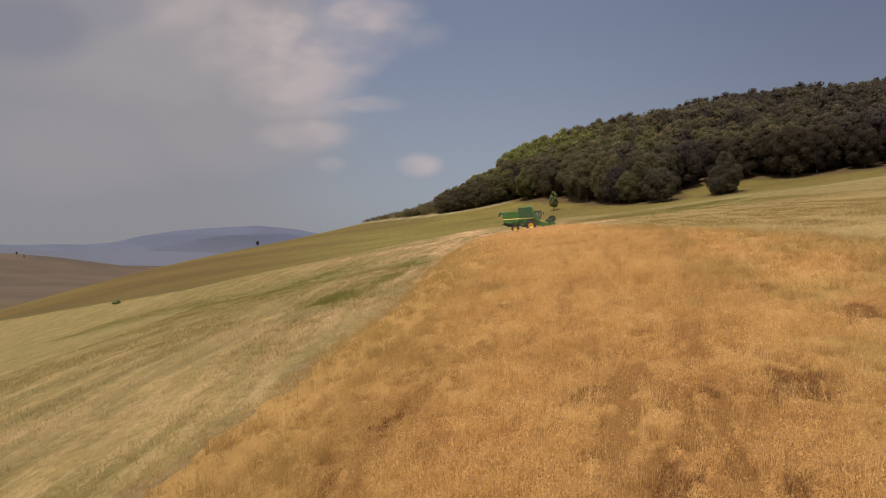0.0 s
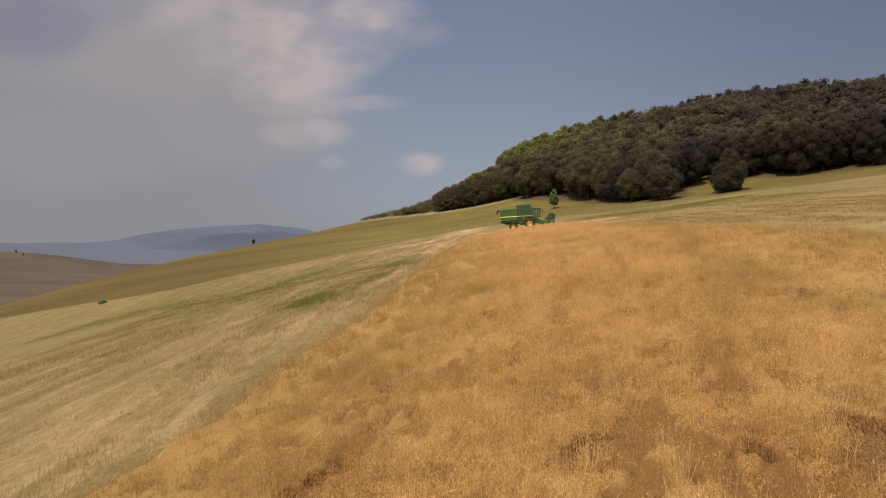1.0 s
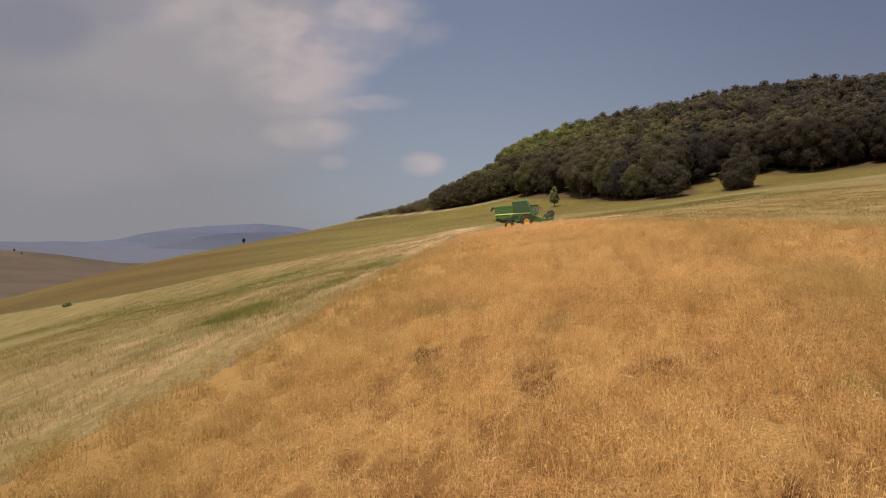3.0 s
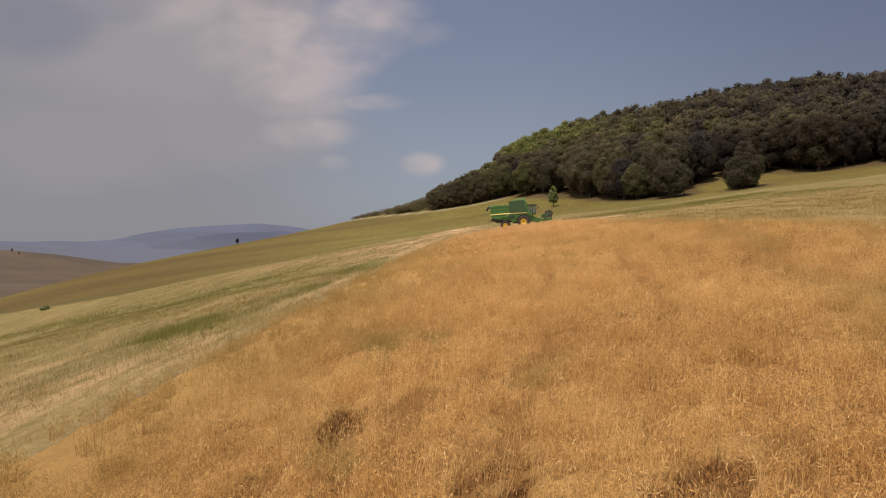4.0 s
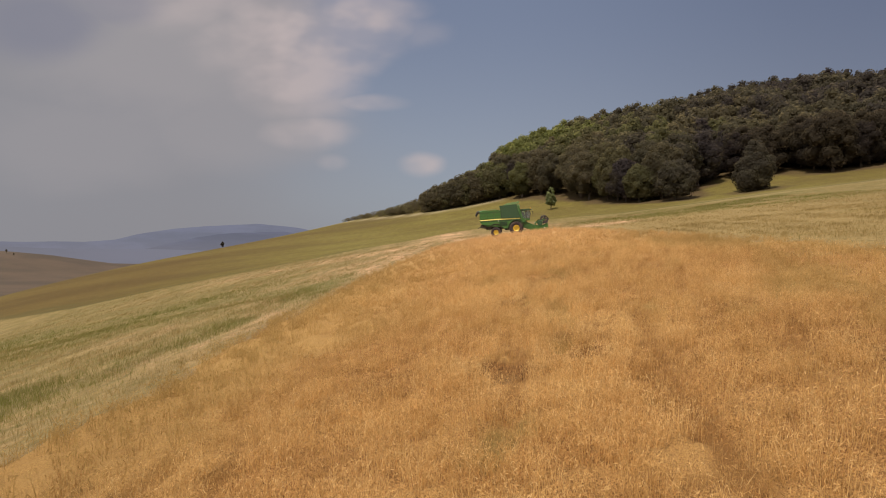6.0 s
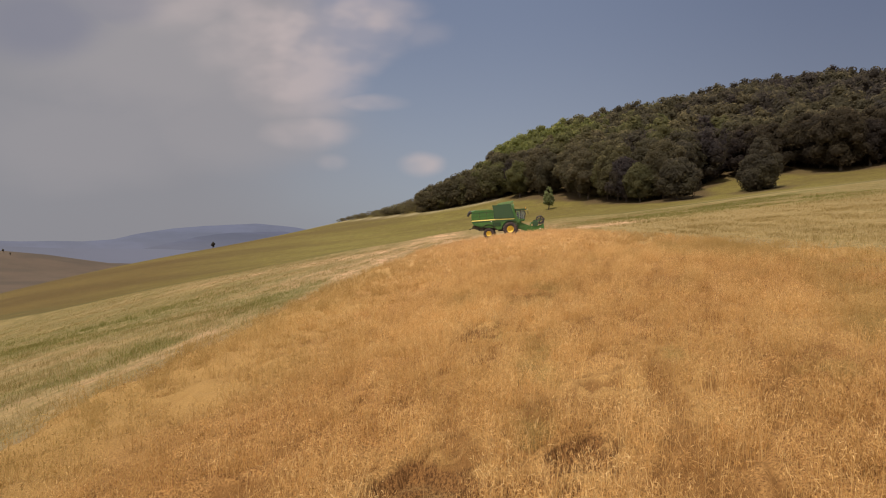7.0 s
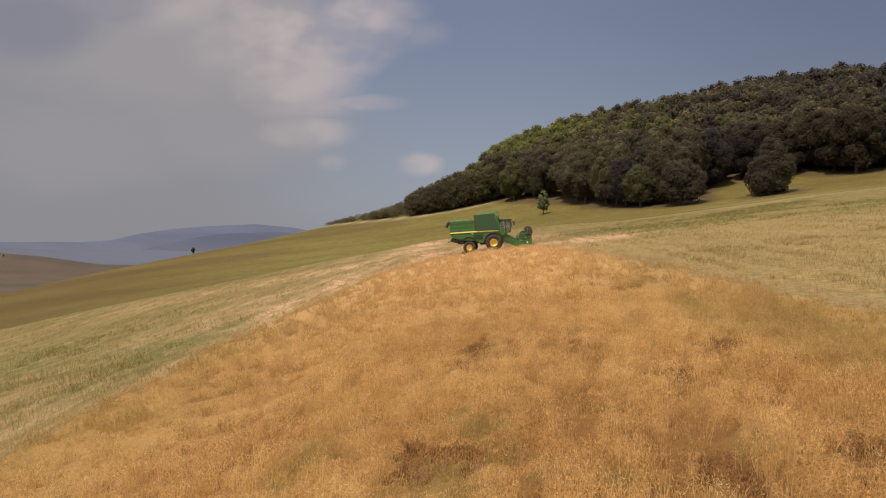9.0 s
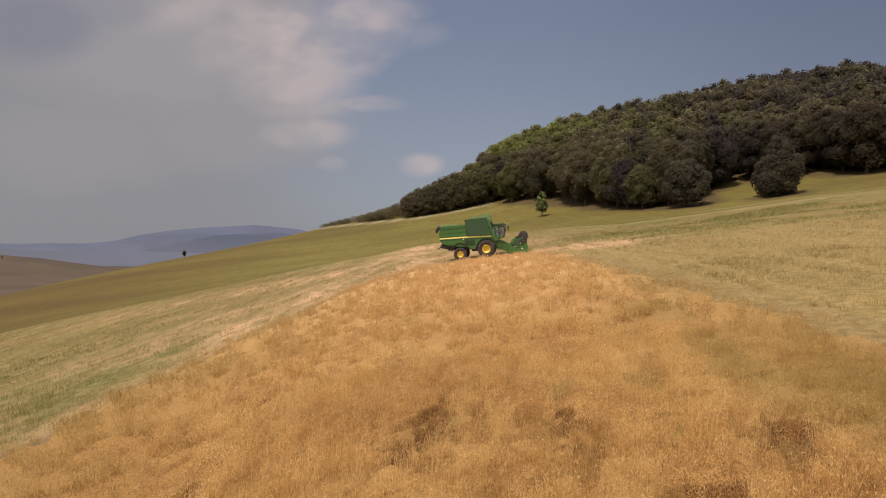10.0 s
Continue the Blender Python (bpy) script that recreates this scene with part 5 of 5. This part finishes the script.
def make_crop():
    rs = np.random.RandomState(21)
    x, y, f = sheet(np.arange(-14, 24.5, 0.22), np.arange(-14, 111, 0.28))
    inner = smooth(7.4, 6.6, np.abs(x - lane(y))) * smooth(4.5, 6, y) * smooth(66, 64.5, y)
    z, inn, val = crop_body(x, y, 0.25 * inner)
    val["thin"] = 0.5 * val["thin"]
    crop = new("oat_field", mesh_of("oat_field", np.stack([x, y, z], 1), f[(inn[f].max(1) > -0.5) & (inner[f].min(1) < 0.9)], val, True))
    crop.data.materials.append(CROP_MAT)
    tagged(crop, "standing strip of ripe golden oats with thin spots", "crop", kind="stuff")
    s, y, f = sheet(np.arange(-7.2, 7.21, 0.085), np.arange(5, 66, 0.12))
    x = s + lane(y)
    z, inn, val = crop_body(x, y, 0.0)
    val["thin"] = (0.5 + 0.5 * near_path(x, y)) * val["thin"]
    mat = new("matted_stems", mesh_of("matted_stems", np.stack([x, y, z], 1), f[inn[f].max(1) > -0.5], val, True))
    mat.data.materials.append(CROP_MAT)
    mat.parent = crop
    tagged(mat, "tangled brown stems under the ears", kind="stuff")
    V, F, n = [], [], 0
    vals = {}
    # near stand, its flanks, the far end and the stretch behind: place, stalks per square metre, spikelets, size
    for near, y0, y1, dens, awns, size in ((1, 5.5, 64, 260, 5, 1.15), (0, 5.5, 64, 66, 4, 1.7), (2, 64, 110, 48, 3, 2.4), (2, -12, 5.5, 12, 3, 2.0)):
        x, y, way, own = clumps(rs, -14, 24, y0, y1, dens, 22, 0.095)
        off = np.abs(x - lane(y))
        x, y, way, own = (q[(off < 6.6) if near == 1 else (off >= 6.6) if near == 0 else (off < 99)] for q in (x, y, way, own))
        inn = crop_depth(x, y)
        ok = inn > -0.2
        x, y, way, own, inn = (q[ok] for q in (x, y, way, own, inn))
        gap, pit = gaps(x, y), pits(x, y)
        thick = 0.2 + 0.8 * smooth(-0.3, 6.0, polyline(y, CROP_R) - x)
        ok = (rs.rand(len(x)) > gap * (0.45 + 0.35 * near_path(x, y))) & (rs.rand(len(x)) > pit * 1.6) & (rs.rand(len(x)) < (0.15 + 0.85 * smooth(-0.3, 2.4, inn)) * thick)
        x, y, way, own, inn, gap = (q[ok] for q in (x, y, way, own, inn, gap))
        tall = canopy(x, y, inn) * (1 - 0.22 * gap) + 0.32 * (own - 0.5) + 0.13 * (rs.rand(len(x)) - 0.5)
        v, t = strokes(x, y, height(x, y), np.maximum(tall, 0.15), 0.06 + 0.30 * rs.rand(len(x)) ** 1.5, 0.0032 * size, rs, awns, size, way)
        V.append(v)
        F.append(t + n)
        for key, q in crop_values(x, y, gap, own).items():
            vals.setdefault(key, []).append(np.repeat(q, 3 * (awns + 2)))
        n += len(v)
    # bare stems round and in the pits
    x, y, way, own = clumps(rs, -9, 18, 6, 64, 170, 7, 0.08)
    pit = pits(x, y)
    ok = (np.abs(x - lane(y)) < 7) & (pit > 0.08) & (rs.rand(len(x)) > 0.75 * smooth(0.5, 1.0, pit))
    x, y, way, pit = x[ok], y[ok], way[ok], pit[ok]
    v, t = strokes(x, y, height(x, y) - 0.02, (0.34 + 0.30 * rs.rand(len(x))) * (1.05 - 0.5 * pit), 0.04 + 0.22 * rs.rand(len(x)) ** 2, 0.0042, rs, 0, 1.0, way)
    V.append(v)
    F.append(t + n)
    for key, q in crop_values(x, y, np.ones(len(x))).items():
        vals[key].append(np.repeat(q, 3))
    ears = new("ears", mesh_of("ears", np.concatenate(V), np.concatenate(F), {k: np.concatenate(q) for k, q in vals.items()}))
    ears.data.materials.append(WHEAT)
    ears.parent = crop
    tagged(ears, "golden oat ears on thin stems", kind="stuff")


def crop_mat():
    m, nt, b = material("crop_mat", 0.85)
    b.inputs["Specular IOR Level"].default_value = 0.1
    fine, mid = place_noise(nt, 30.0, 4, 0.7), place_noise(nt, 0.22, 3)
    stems = place_noise(nt, 42.0, 3, 0.7, ((1.0, 1.0, 0.06), 0))
    col = blend(nt, span(nt, maths(nt, "ADD", maths(nt, "MULTIPLY", fine, 0.6), maths(nt, "MULTIPLY", stems, 0.4)), 0.38, 0.62), (0.13, 0.055, 0.019), (0.50, 0.275, 0.095))
    col = blend(nt, span(nt, place_noise(nt, 2.2, 3), 0.52, 0.36, 0.0, 0.30), col, (0.32, 0.170, 0.055))
    col = blend(nt, span(nt, mid, 0.4, 0.65, 0.0, 0.30), col, (0.50, 0.33, 0.12))
    col = blend(nt, maths(nt, "MULTIPLY", field_value(nt, "rim"), 0.75), col, (0.32, 0.195, 0.066))
    # the same paler far end on the mat
    col = blend(nt, maths(nt, "MULTIPLY", field_value(nt, "far_pale"), 0.7), col, (0.55, 0.350, 0.165))
    # gaps: dead brown stems, darkened to stand in for the shade among them
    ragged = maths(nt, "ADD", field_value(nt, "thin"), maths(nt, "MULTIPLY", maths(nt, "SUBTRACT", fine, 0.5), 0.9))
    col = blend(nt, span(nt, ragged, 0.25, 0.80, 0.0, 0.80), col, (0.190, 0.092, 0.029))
    col = blend(nt, maths(nt, "MULTIPLY", field_value(nt, "green"), span(nt, fine, 0.35, 0.6, 0.2, 0.7)), col, (0.205, 0.160, 0.050))
    # pits: striped red-brown stems down to a straw floor, darkened in place of the shade inside
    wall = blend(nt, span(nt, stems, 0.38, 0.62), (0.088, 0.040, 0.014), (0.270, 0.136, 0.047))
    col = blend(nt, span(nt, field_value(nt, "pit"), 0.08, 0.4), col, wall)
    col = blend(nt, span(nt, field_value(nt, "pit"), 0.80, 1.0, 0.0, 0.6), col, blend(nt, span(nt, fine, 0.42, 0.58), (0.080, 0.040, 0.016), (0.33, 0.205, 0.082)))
    nt.links.new(col, b.inputs["Base Color"])
    relief(nt, b, fine, 1.0, 0.05)
    return m


CROP_MAT = crop_mat()
make_crop()


# ---- stubble and weeds ----
def make_stubble():
    rs = np.random.RandomState(22)
    for name, mat, label, category, green in (("stubble", STUBBLE, "short pale cut straw standing in the harvested field", "stubble", False), ("weeds", WEED, "tufts of green weeds in the stubble", "weeds", True)):
        V, F, n = [], [], 0
        for x0, x1, y0, y1, dens, size in ((-30, 2, 12, 70, 80, 0.9), (-48, 12, 70, 135, 18, 1.5), (15, 48, 40, 82, 75, 1.1), (17, 65, 82, 135, 20, 1.5)):
            x, y, way, own = clumps(rs, x0, x1, y0, y1, dens * (3.2 if green else 2.0), 5, 0.07)
            patch = 0.04 * smooth(0.50, 0.72, grain(x, y * 0.6, 8.0))
            patch = np.maximum(patch, np.exp(-((x + 9.3) / 2.4) ** 2 - ((y - 44) / 6) ** 2) * 1.2)
            patch = np.maximum(patch, np.exp(-((x + 18 - 0.16 * (y - 74)) / 5) ** 2 - ((y - 76) / 18) ** 2))
            patch = np.maximum(patch, np.exp(-((x + 5.5) / 1.6) ** 2 - ((y - 70) / 8) ** 2))
            patch = np.maximum(patch, 0.75 * green_band(x, y))
            rim = polyline(x, MEADOW)
            patch = np.maximum(patch, 1.3 * np.exp(-((y - rim + 5) / 5) ** 2) * smooth(20, 30, x) * smooth(0.35, 0.6, grain(x * 0.5, y, 4)))
            patch = np.maximum(patch, 0.85 * smooth(0.42, 0.56, grain(x * 0.25, y, 2.2)) * smooth(24, 31, x) * smooth(94, 108, y))
            patch = np.maximum(patch, 0.8 * np.exp(-((x - 28) / 5) ** 2 - ((y - 122) / 6) ** 2))
            want = patch if green else 1 - 0.75 * patch
            ok = (crop_depth(x, y) < -0.15) & (y < polyline(x, MEADOW)) & (rs.rand(len(x)) < want * (0.35 + 0.65 * grain(x, y, 1.1)) * (1.0 if green else 0.15 + 0.85 * smooth(0.25, 0.6, grain(x - 0.11 * y, y * 0.10, 0.9))))
            x, y, way, own = x[ok], y[ok], way[ok], own[ok]
            tall = (0.09 + 0.10 * rs.rand(len(x)) + 0.10 * own) * (1 + 1.1 * smooth(0.7, 1.1, patch[ok]) if green else 1)
            v, t = strokes(x, y, height(x, y) - 0.02, tall, 0.15 + 0.5 * rs.rand(len(x)), (0.006 if green else 0.0055) * size, rs, 0, 1.0, way)
            V.append(v)
            F.append(t + n)
            n += len(v)
        ob = new(name, mesh_of(name, np.concatenate(V), np.concatenate(F)))
        ob.data.materials.append(mat)
        tagged(ob, label, category, kind="stuff")


make_stubble()
